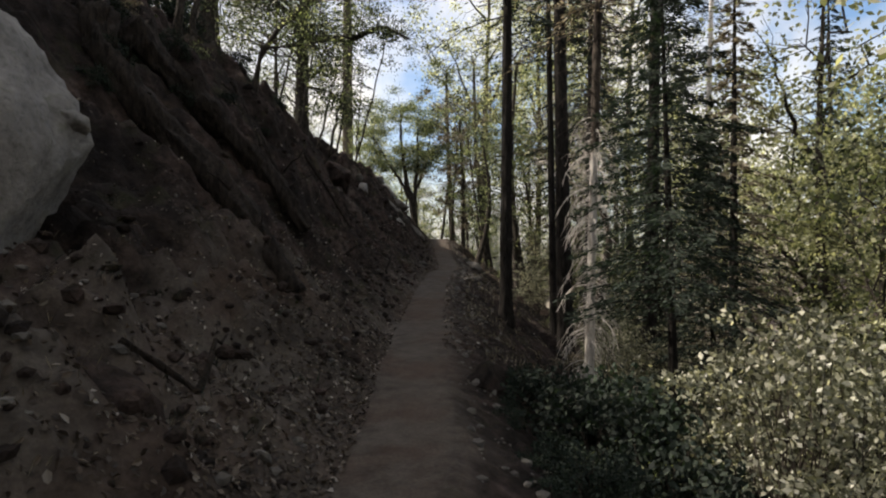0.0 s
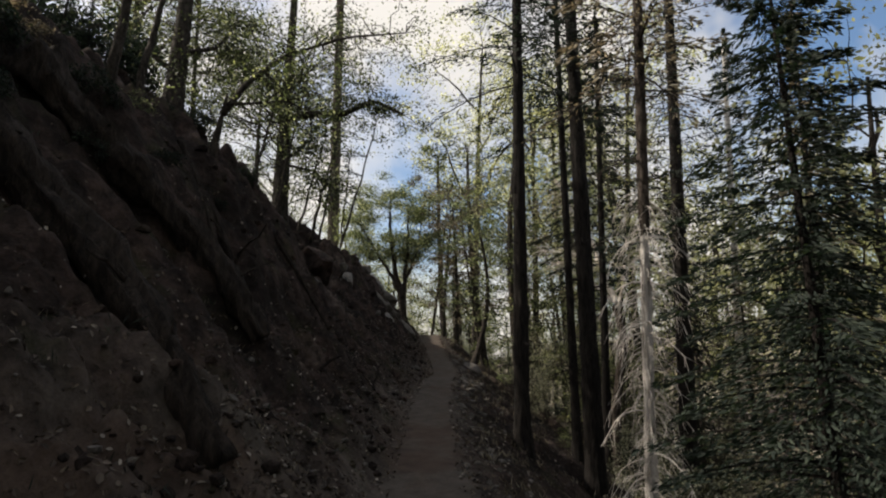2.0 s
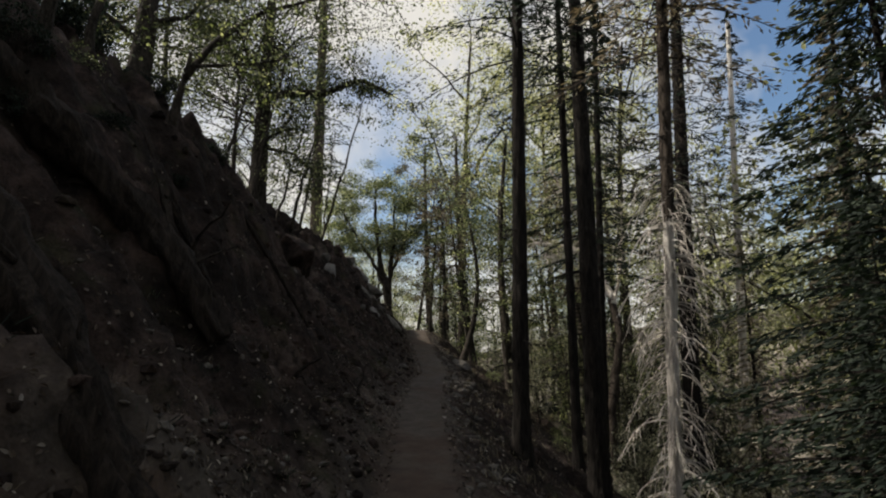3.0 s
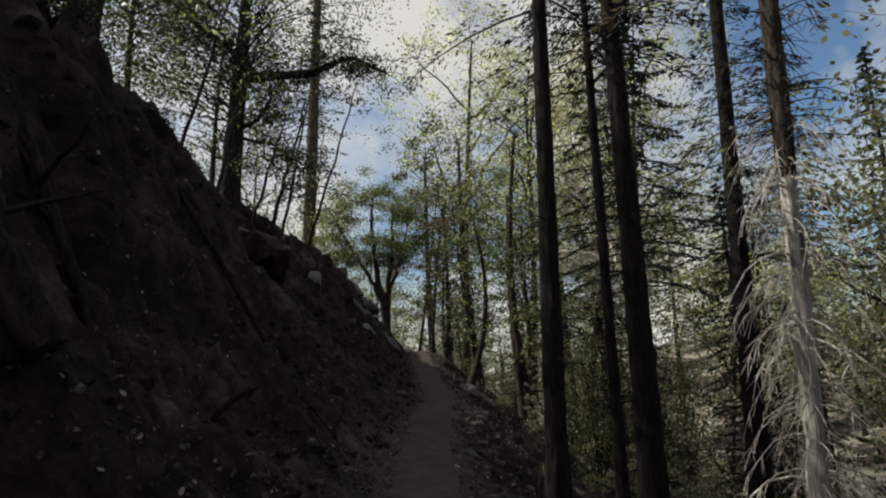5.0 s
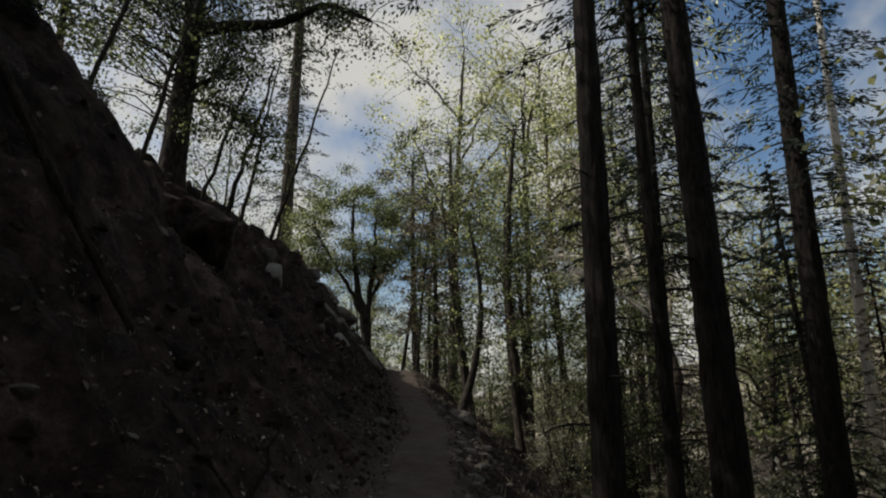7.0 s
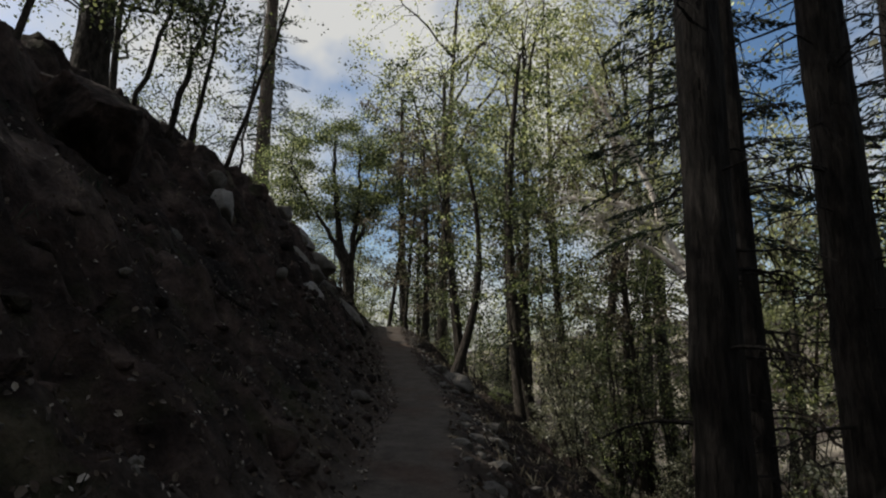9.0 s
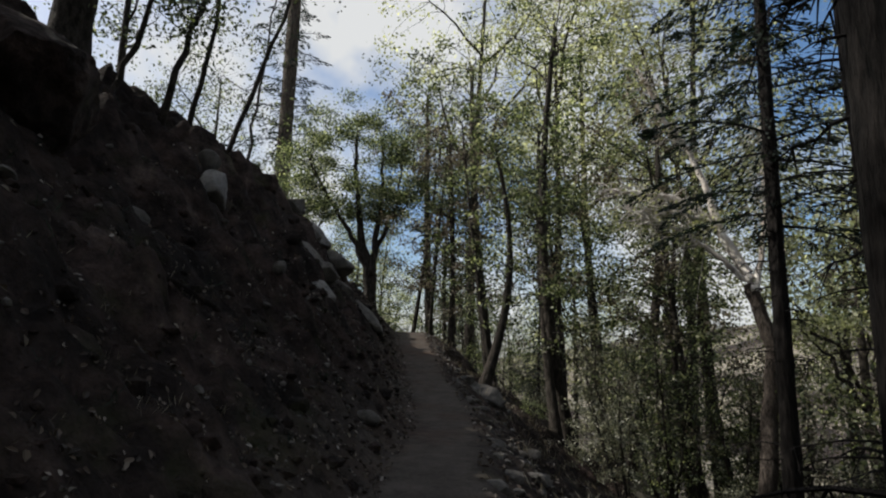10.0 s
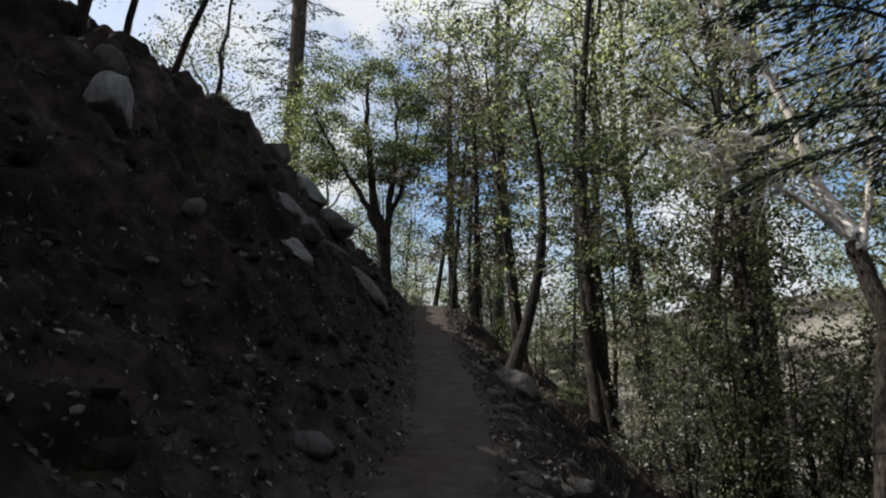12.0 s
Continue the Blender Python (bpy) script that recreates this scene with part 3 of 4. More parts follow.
def slim_stem(x, y, top, r0, label, leaves=True):
    base = np.array((x, y, gz(x, y)))
    tree = thing("sapling", label, "tree", tuple(base), "thin stems on the bank")
    g, cg, wg = Geo(), Geo(), Geo()
    end = np.asarray(top) - base
    g.tube(along((0, 0, -0.3), end * 1.6, 12, -0.05, 0.03), r0 * np.linspace(1, 0.35, 12), 7, 0.05, x)
    part("trunk", g.mesh("trunk", True), BARK_OAK, tree)
    for _ in range(9):
        t = rng.uniform(0.35, 1.5)
        s = end * t
        c = s + rng.normal(size=3) * np.array((0.6, 0.6, 0.3))
        if leaves:
            leaf_cloud(cg, wg, s, [c], 0.28, 30, 0.09, 0.012)
        else:
            wg.tube(along(s, c, 4, 0.1, 0.03), 0.012 * np.linspace(1, 0.3, 4), 4, cap=False)
    part("twig_tangle", wg.mesh("twig_tangle"), BARK_OAK, tree, kind="stuff")
    if leaves:
        part("leaves", cg.mesh("leaves"), LEAF_OAK, tree, kind="stuff")


slim_stem(-3.73, 24.7, (-2.77, 25.0, 9.92), 0.055, "thin dark leaning sapling stem on top of the bank")
slim_stem(-4.63, 24.0, (-4.05, 24.0, 9.3), 0.075, "dark leaning stem with thin leafy twigs above the bank")
slim_stem(-4.5, 24.8, (-4.0, 24.6, 9.5), 0.06, "slim dark stem leaning above the bank edge", False)
slim_stem(-4.95, 22.8, (-4.42, 23.0, 8.6), 0.06, "crooked thin stem with sparse leaves on the bank")
slim_stem(-4.0, 27.0, (-3.75, 27.0, 9.7), 0.04, "very thin sapling with a few leaves on the bank")
slim_stem(-5.3, 18.4, (-4.6, 18.6, 9.6), 0.05, "thin dark sapling on top of the bank")
slim_stem(-4.9, 19.6, (-4.2, 20.0, 10.0), 0.05, "thin dark sapling leaning over the bank")
slim_stem(-5.4, 12.6, (-5.2, 12.8, 8.6), 0.09, "dark twisted stem behind the bank edge", False)
slim_stem(-5.0, 11.0, (-4.7, 11.0, 8.2), 0.1, "dark crooked stem at the top of the bank")

# broken column of an old trunk far behind the bank
far = thing("conifer_tree", "far straight brown conifer trunk behind the bank", "tree", (-7.3, 44, gz(-7.3, 44)))
g, wg, cg = Geo(), Geo(), Geo()
ax = tall_trunk(g, 26, 0.46, (0, 0), 16, 0.08, 3.0, 0, 0.4, 0.6)
fir_crown(cg, wg, ax, 7.5, 26, 3.2, 90, 90, 0.26, 0.3)
part("trunk", g.mesh("trunk", True), bark_material("brown_bark", (0.04, 0.032, 0.026), (0.11, 0.09, 0.074)), far)
part("bough_wood", wg.mesh("bough_wood"), BARK_FIR, far, kind="stuff")
part("crown", cg.mesh("crown"), LEAF_FIR, far, kind="stuff")


# the many-stemmed tree at the crest of the path
def forked_tree(x, y):
    z = gz(x, y)
    tree = thing("forked_tree", "many-stemmed broadleaf tree beside the crest of the path", "tree", (x, y, z))
    cg, wg = Geo(), Geo()
    stems = [[(0, 0, -0.3), (-0.25, 0, 2.0), (-1.0, 0, 3.4), (-2.7, 0, 6.2)], [(-0.1, 0, 1.6), (-0.6, 0.2, 3.6), (-0.85, 0.2, 6.2), (-0.9, 0.3, 8)],
             [(0.05, 0, -0.3), (0.0, 0, 2.2), (0.25, 0, 4.5), (0.2, 0.2, 7.0)], [(0.1, 0.1, 2.6), (0.75, 0.2, 4.4), (1.1, 0.2, 6.4)]]
    tips = []
    for i, s in enumerate(stems):
        s = np.array(s, float)
        t = np.linspace(0, len(s) - 1, 16)
        p = np.stack([np.interp(t, range(len(s)), s[:, k]) for k in range(3)], 1) + rng.normal(size=(16, 3)) * 0.03
        lg = Geo()
        lg.tube(p, (0.19 if i != 3 else 0.1) * np.linspace(1, 0.2, 16), 8, 0.08, i)
        part("stem", lg.mesh("stem", True), BARK_OAK, tree)
        tips.append(p)
    allp = np.concatenate([p[7:] for p in tips])
    cs = np.concatenate((shell(104, (-1.0, 0.3, 6.4), (3.4, 2.4, 3.0)), shell(16, (0.9, 0.2, 5.6), (1.4, 1.4, 1.5)), shell(8, (-2.6, 0, 4.4), (1.2, 1, 0.8))))
    leaf_cloud(cg, wg, lambda c: allp[np.argmin(np.linalg.norm(allp - c + np.array((0, 0, 0.5)), axis=1))], cs, 0.32, 290, 0.1, 0.014)
    part("twig_tangle", wg.mesh("twig_tangle"), BARK_OAK, tree, kind="stuff")
    part("crown", cg.mesh("crown"), LEAF_OAK, tree, "sunlit yellow-green leaves", "stuff")


forked_tree(-1.75, 36.6)


# the pale sunlit tree leaning across the slope
def pale_tree():
    base = np.array((7.0, 26.3, gz(7.0, 26.3)))
    tree = thing("leaning_tree", "pale-barked sunlit tree leaning over the slope with bare limbs", "tree", tuple(base))
    runs = [([(7.0, 26.3, base[2] - 0.3), (7.25, 26.5, 0.4), (7.9, 27, 2.93), (7.78, 27.4, 4.4)], 0.19, "trunk"),
            ([(7.8, 27.35, 4.2), (7.76, 27.5, 4.71), (7.34, 28, 6.06), (6.55, 28.3, 6.75), (4.94, 28.6, 7.03)], 0.15, "limb"),
            ([(7.3, 28.0, 6.0), (6.6, 28.1, 6.3), (5.7, 28.3, 6.35)], 0.07, "limb"),
            ([(7.45, 27.9, 5.8), (7.2, 28, 7.0), (6.9, 28.1, 7.9), (6.19, 28, 8.9), (5.6, 28, 10.2)], 0.1, "limb"),
            ([(7.8, 27.4, 4.4), (7.2, 27.6, 5.1), (6.3, 28, 5.9), (5.2, 28.2, 6.4)], 0.08, "limb"),
            ([(7.8, 27.3, 4.0), (8.3, 27.4, 6.0), (8.5, 27.5, 8.5)], 0.08, "limb")]
    wg, cg = Geo(), Geo()
    for pts, r, name in runs:
        s = np.array(pts) - base
        t = np.linspace(0, len(s) - 1, 22)
        p = np.stack([np.interp(t, range(len(s)), s[:, k]) for k in range(3)], 1) + rng.normal(size=(22, 3)) * 0.02
        lg = Geo()
        # dark bark on the lower trunk stands in for shade; limbs stay pale
        low = name == "trunk"
        lg.tube(p, r * np.linspace(1, 0.8 if low else 0.35, 22), 10, 0.1, r * 50)
        part(name, lg.mesh(name, True), BARK_BROWN if low else BARK_MADRONE, tree, "rough lower trunk with its shade put into dark bark" if low else "smooth pale sunlit limb")
        if low:
            continue
        for q in p[9:]:
            for _ in range(7):
                d = rng.normal(size=3) * np.array((0.5, 0.5, 0.35)) - np.array((0.2, 0, 0.1))
                wg.tube(along(q, q + d, 5, 0.08, 0.03), 0.014 * np.linspace(1, 0.3, 5), 4, cap=False)
                if rng.uniform() < 0.2:
                    leaf_cloud(cg, None, None, [q + d], 0.2, 22, 0.1)
    part("twig_tangle", wg.mesh("twig_tangle"), DEAD_WOOD, tree, "thin pale bare twigs", "stuff")
    part("leaves", cg.mesh("leaves"), LEAF_SUNNY, tree, kind="stuff")


pale_tree()

# ---------------------------------------------------------------- the wood: a few kinds, repeated
wood_kinds = {
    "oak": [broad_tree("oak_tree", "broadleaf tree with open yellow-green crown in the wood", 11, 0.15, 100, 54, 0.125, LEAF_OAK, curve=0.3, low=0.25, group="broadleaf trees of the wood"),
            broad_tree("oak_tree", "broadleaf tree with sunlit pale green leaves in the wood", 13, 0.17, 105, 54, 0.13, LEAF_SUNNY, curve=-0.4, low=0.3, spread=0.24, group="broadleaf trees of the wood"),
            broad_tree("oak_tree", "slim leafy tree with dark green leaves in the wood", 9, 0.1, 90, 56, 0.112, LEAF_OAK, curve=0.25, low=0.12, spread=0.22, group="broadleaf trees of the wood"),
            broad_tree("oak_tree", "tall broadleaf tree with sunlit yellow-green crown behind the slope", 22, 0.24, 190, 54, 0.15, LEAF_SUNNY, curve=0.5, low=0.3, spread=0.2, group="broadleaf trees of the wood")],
    "fir": [fir_tree("fir_tree", "dark green conifer standing in the wood", 19, 0.24, 0.16, 2.7, 125, 62, 0.29, group="conifers of the wood"),
            fir_tree("fir_tree", "tall conifer with bare lower trunk in the wood", 22, 0.25, 0.35, 2.8, 110, 60, 0.3, twigs=60, group="conifers of the wood"),
            fir_tree("fir_tree", "conifer with dry greyish boughs in the wood", 17, 0.2, 0.2, 2.2, 120, 62, 0.25, twigs=50, group="conifers of the wood", leafm=LEAF_DRY)],
}


def shrub(label, h, w, clumps, per, leaf, leafm, name="shrub"):
    sh = thing(name, label, "shrub", group="undergrowth below the path")
    wg, cg = Geo(), Geo()
    cs = shell(clumps, (0, 0, h * 0.55), (w, w, h * 0.5))
    leaf_cloud(cg, wg, np.array((0, 0, 0.0)), cs, 0.15, per, leaf, 0.015)
    part("stem_tangle", wg.mesh("stem_tangle"), BARK_OAK, sh, kind="stuff")
    part("leaves", cg.mesh("leaves"), leafm, sh, kind="stuff")
    return sh


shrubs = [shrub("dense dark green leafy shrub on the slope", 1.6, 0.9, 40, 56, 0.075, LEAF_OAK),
          shrub("tall thin shrub with pale sunlit leaves on the slope", 3.2, 1.1, 60, 50, 0.08, LEAF_SUNLIT),
          shrub("dry brown brush tangle on the slope", 1.3, 0.9, 30, 52, 0.09, LEAF_DRY),
          # shadowed brush: its shade is put into the near-black leaf colour
          shrub("brush beside the path in fir-needle colour, near black for shade", 1.3, 0.9, 40, 54, 0.095, LEAF_FIR)]


def slim_wood_tree(label, h, r0, curve, n, leafm=None):
    tree = thing("slim_tree", label, "tree", group="slim trees of the wood")
    tg, wg, cg = Geo(), Geo(), Geo()
    axis = tall_trunk(tg, h, r0, (0.02, 0), 8, 0.06, h, curve, 0.4, 0.3)
    for _ in range(n):
        z = h * rng.uniform(0.15, 1) ** 0.75
        s = axis(min(z, h * 0.95))
        c = s + rng.normal(size=3) * np.array((0.9, 0.9, 0.4)) + np.array((0, 0, 0.4))
        leaf_cloud(cg, wg, s, [c], 0.22, 80, 0.1, 0.014)
    part("trunk", tg.mesh("trunk", True), BARK_OAK, tree)
    part("twig_tangle", wg.mesh("twig_tangle"), BARK_OAK, tree, kind="stuff")
    part("leaves", cg.mesh("leaves"), leafm or LEAF_OAK, tree, kind="stuff")
    return tree


slims = [slim_wood_tree("slim dark trunk with sparse leaves in the wood", 8, 0.12, 0.35, 44), slim_wood_tree("slim curved trunk with thin foliage in the wood", 10, 0.16, -0.5, 52),
         slim_wood_tree("thin straight trunk with dry brownish foliage in the wood", 9, 0.09, 0.1, 46, LEAF_DRY)]


def plant(src, x, y, size=1.0, dz=-0.15, used=set()):
    tilt = 5 if "slim" in src.name else 2
    m = pose(x, y, gz(x, y) + dz, rng.normal() * tilt, rng.normal() * tilt, rng.uniform(0, 360)) @ Matrix.Scale(size, 4)
    if src.name not in used:
        used.add(src.name)
        src.matrix_basis = m
        return src
    return copy_thing(src, m)


# trunks beside the far stretch of the path
for x, y, k, s in ((1.25, 35.8, 0, 1.1), (0.55, 38.5, 2, 1.1), (2.6, 33.5, 2, 1.0), (4.84, 32.3, 1, 1.4), (4.2, 31.6, 0, 1.3), (7.7, 30.4, 0, 1.2), (8.0, 30.8, 2, 1.2),
                   (3.2, 38, 1, 1.1), (5.4, 36, 0, 1.2), (-0.3, 41, 2, 1.2), (0.9, 43, 1, 1.2), (2.2, 45, 0, 1.3), (6.9, 34, 1, 1.0), (9.4, 33, 0, 1.1), (9.8, 27, 2, 0.9),
                   (5.6, 38.5, 2, 1.3), (7.8, 39, 0, 1.3), (1.8, 40.5, 2, 1.2)):
    plant(slims[k], x, y, s)
def stem_clump(label, count, h, spread, leafm):
    tree = thing("stem_clump", label, "tree", group="many-stemmed small trees")
    wg, cg = Geo(), Geo()
    for i in range(count):
        az, out = i * 2.4 + rng.uniform(0, 0.8), rng.uniform(0.25, 1.0) * spread
        tip = np.array((np.cos(az) * out, np.sin(az) * out, h * rng.uniform(0.7, 1.05)))
        p = along((0.12 * np.cos(az), 0.12 * np.sin(az), -0.3), tip, 12, 0.0, 0.05)
        p[:, :2] *= np.linspace(0.25, 1, 12)[:, None] ** 0.6
        g = Geo()
        g.tube(p, rng.uniform(0.035, 0.06) * np.linspace(1, 0.3, 12), 6, 0.06, i)
        part("stem", g.mesh("stem", True), BARK_OAK, tree)
        for q in p[4:]:
            for _ in range(3):
                leaf_cloud(cg, wg, q, [q + rng.normal(size=3) * np.array((0.35, 0.35, 0.25))], 0.16, 26, 0.09, 0.008)
    part("twig_tangle", wg.mesh("twig_tangle"), BARK_OAK, tree, kind="stuff")
    part("leaves", cg.mesh("leaves"), leafm, tree, kind="stuff")
    return tree


clumps = [stem_clump("small tree of many thin dark fanning stems", 7, 5.0, 1.7, LEAF_OAK), stem_clump("small tree of thin dark stems with leaves in the sunlit colour", 6, 4.2, 1.3, LEAF_SUNLIT)]
for x, y, k, s in ((6.5, 29.5, 0, 1.0), (7.4, 31.8, 1, 1.1), (8.6, 30.2, 0, 1.1), (5.4, 31.0, 1, 0.9), (9.6, 29.0, 1, 1.1), (4.6, 27.5, 1, 0.6), (10.6, 32.0, 0, 1.2)):
    plant(clumps[k], x, y, s)
curved = slim_wood_tree("slim dark curved trunk leaning over the far path", 7.5, 0.15, 0.7, 46)
curved.matrix_basis = pose(1.62, 30.0, gz(1.62, 30.0) - 0.15, 0, 3.0, 0)
# broadleaf trees and conifers further off
for x, y, k, s in ((6.6, 43.5, 3, 1.25), (3.4, 52, 3, 1.4), (10.4, 46, 3, 1.1), (12.5, 29, 1, 1.1), (16, 25, 1, 1.1), (15, 33, 1, 1.2), (20, 24, 1, 1.3), (13, 12.5, 1, 1.0), (17, 18, 1, 1.3), (22, 33, 1, 1.3), (18.5, 39, 1, 1.3), (24, 45, 1, 1.4), (10.2, 25.5, 2, 1.1), (13.5, 20.5, 2, 1.2), (15, 14, 2, 1.2), (11.4, 8.2, 1, 0.9), (14, 48, 1, 1.3), (27, 28, 1, 1.4), (11.5, 19, 2, 0.9), (13.4, 40, 3, 1.15), (12.2, 17, 1, 1.25), (9.8, 11.8, 2, 1.2), (11, 38, 3, 0.85), (10.8, 14, 1, 0.8), (9.2, 9.4, 1, 0.55), (-4, 52, 0, 1.0), (4, 55, 0, 1.2), (12, 42, 2, 1.2), (9, 48, 1, 1.1), 
                   (15, 8, 1, 0.9), (7, 56, 2, 1.4), (-9, 60, 1, 1.2), (-13, 48, 0, 1.0), 
                   (2, 64, 0, 1.4), (-3, 70, 1, 1.3), (-12, 16, 2, 0.8), (12, 2, 0, 0.8), (19, 2, 1, 1.0)):
    plant(wood_kinds["oak"][k], x, y, s)
for x, y, k, s in ((8.3, 21.6, 0, 0.58), (6.6, 13.0, 2, 0.75), (10.6, 22.5, 2, 0.8), (14.5, 23, 0, 1.0), (20, 30, 1, 1.1), 
                   (17, 12, 1, 1.0), (6.5, 46, 0, 1.0), (17, 62, 0, 1.2), (32, 16, 1, 1.1), (24, 6, 0, 1.1),
                   (8.6, 3, 0, 0.8), (40, 30, 1, 1.3), (-3, 84, 0, 1.3), (6, 80, 1, 1.3), (28, 70, 1, 1.3), (40, 60, 0, 1.4)):
    plant(wood_kinds["fir"][k], x, y, s)
r7 = np.random.default_rng(77)
for i in range(16):
    y = r7.uniform(46, 74)
    plant(wood_kinds["oak"][(2, 0, 2, 1)[i % 4]], r7.uniform(-4, 16), y, r7.uniform(0.7, 1.1))
# dark young firs along the rim of the bank, some added for shade
for x, y, k, s in ((-6.3, 12.6, 0, 0.2), (-7.2, 13.4, 0, 0.22), (-7.9, 13.0, 0, 0.3), (-6.9, 10.4, 0, 0.28), (-7.6, 11.6, 0, 0.46), (-6.0, 11.4, 0, 0.2)):
    plant(wood_kinds["fir"][k], x, y, s)
# trees behind the start and up the hill, mostly unseen, added to block light
for x, y, k, s in ((-12, -2, 1, 1.0), (-8.6, 30.2, 0, 1.0), (-11.5, 44, 0, 1.2), (7.2, 5.6, 3, 0.85), (6.5, -1.5, 3, 0.9), (-7.8, -1.0, 3, 0.8), (0.5, -7.5, 3, 0.9), (-12.5, 25.5, 0, 1.0), (-9.4, 20.8, 0, 1.1), (-9.3, 24.4, 2, 1.2), (-12.5, 6.0, 0, 1.0), (-9, 2.2, 0, 1.0), (3, -7, 1, 1.1), (8, -5, 0, 1.2), (-1, -12, 1, 1.2)):
    plant(wood_kinds["oak"][k], x, y, s)
for x, y, k, s in ((-7.6, 5.4, 0, 0.6), (-8.2, 6.2, 0, 0.45), (6.0, 2.4, 1, 1.0), (2.8, -3.5, 1, 0.9), (-4.5, -4.5, 0, 1.0), (-8, -3, 1, 1.0), (10, 1, 0, 1.0), (15, 4, 1, 1.0)):
    plant(wood_kinds["fir"][k], x, y, s)
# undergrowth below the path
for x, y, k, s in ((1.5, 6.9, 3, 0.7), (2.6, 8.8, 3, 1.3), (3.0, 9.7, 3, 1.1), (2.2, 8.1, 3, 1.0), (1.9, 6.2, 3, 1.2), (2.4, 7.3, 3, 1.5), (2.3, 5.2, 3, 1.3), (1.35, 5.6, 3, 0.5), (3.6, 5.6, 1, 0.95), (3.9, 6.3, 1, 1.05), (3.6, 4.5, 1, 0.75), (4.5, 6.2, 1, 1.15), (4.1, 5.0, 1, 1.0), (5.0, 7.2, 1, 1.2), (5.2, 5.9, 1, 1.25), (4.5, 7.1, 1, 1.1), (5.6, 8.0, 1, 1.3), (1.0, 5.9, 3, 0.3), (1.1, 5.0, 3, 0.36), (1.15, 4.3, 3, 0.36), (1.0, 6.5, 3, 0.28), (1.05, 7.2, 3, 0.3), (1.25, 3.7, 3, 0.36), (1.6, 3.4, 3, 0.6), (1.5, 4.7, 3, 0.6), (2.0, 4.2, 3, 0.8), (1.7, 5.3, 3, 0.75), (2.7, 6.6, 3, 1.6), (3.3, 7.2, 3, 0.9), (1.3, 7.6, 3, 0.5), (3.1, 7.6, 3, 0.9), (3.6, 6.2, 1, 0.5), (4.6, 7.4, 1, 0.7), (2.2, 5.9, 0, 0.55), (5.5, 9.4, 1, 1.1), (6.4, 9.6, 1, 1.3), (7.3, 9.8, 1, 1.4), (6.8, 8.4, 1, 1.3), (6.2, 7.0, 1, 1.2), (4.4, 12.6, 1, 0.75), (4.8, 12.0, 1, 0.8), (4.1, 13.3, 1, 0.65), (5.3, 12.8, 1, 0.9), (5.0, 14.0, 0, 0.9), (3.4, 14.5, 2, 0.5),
                   (6.0, 17.5, 0, 1.0), (5.6, 19.5, 1, 0.7), (3.7, 20.6, 2, 0.6), (4.6, 23.6, 0, 0.8), (6.5, 22.5, 1, 0.8), (3.8, 25.5, 2, 0.7), (5.5, 27.5, 0, 1.0), (5.9, 24.2, 0, 0.8), (4.3, 29, 1, 0.6), (7.4, 28, 1, 0.8), (3.3, 31, 0, 0.8),
                   (2.6, 36.6, 0, 0.9), (4.4, 35, 1, 0.8), (6.4, 32, 2, 1.1), (8.2, 20, 2, 1.2), (9, 23, 1, 1.1), (10, 29, 1, 1.1), (7.6, 15, 0, 1.1), (9.3, 12, 1, 1.1), (11, 17, 1, 1.2), (12.5, 31, 1, 1.3), (8.8, 36, 0, 1.4),
                   (6.2, 42, 1, 1.1), (3.4, 47, 0, 1.5), (0.5, 46, 0, 1.2), (-2.2, 45, 1, 0.9), (-3.0, 39.5, 0, 0.7), (-0.8, 40.2, 0, 1.2), (1.5, 39.2, 1, 0.7), (2.9, 41, 0, 1.3), (0.4, 44.5, 1, 1.0), (-1.9, 43.5, 0, 1.2), (11, 40, 1, 1.4), (14, 33, 1, 1.4), (13.5, 26, 0, 1.6), (14, 19, 1, 1.4), (9, 6, 0, 1.3), (12, 10, 1, 1.3)):
    plant(shrubs[k], x, y, s)
r4 = np.random.default_rng(12)
for i in range(13):
    y = r4.uniform(8, 60)
    x = float(np.interp(y, TRAIL_Y, TRAIL_X)) + r4.uniform(6, 9 + 0.35 * y)
    plant(shrubs[int(r4.choice((0, 1, 1, 2, 3)))], x, y, r4.uniform(0.9, 2.0))
r5 = np.random.default_rng(21)
for i in range(14):
    y = r5.uniform(4.2, 10.5)
    plant(shrubs[1 if i % 4 else 0], 3.9 + r5.uniform(0, 5.5), y, r5.uniform(0.45, 0.85))
for i in range(9):
    y = r5.uniform(6, 40)
    plant(shrubs[(1, 0, 2)[i % 3]], float(np.interp(y, TRAIL_Y, TRAIL_X)) + r5.uniform(6.5, 17), y, r5.uniform(1.0, 1.9))
r8 = np.random.default_rng(88)
for i in range(16):
    plant(shrubs[1], r8.uniform(8.5, 13), r8.uniform(21, 32), r8.uniform(0.5, 0.9))
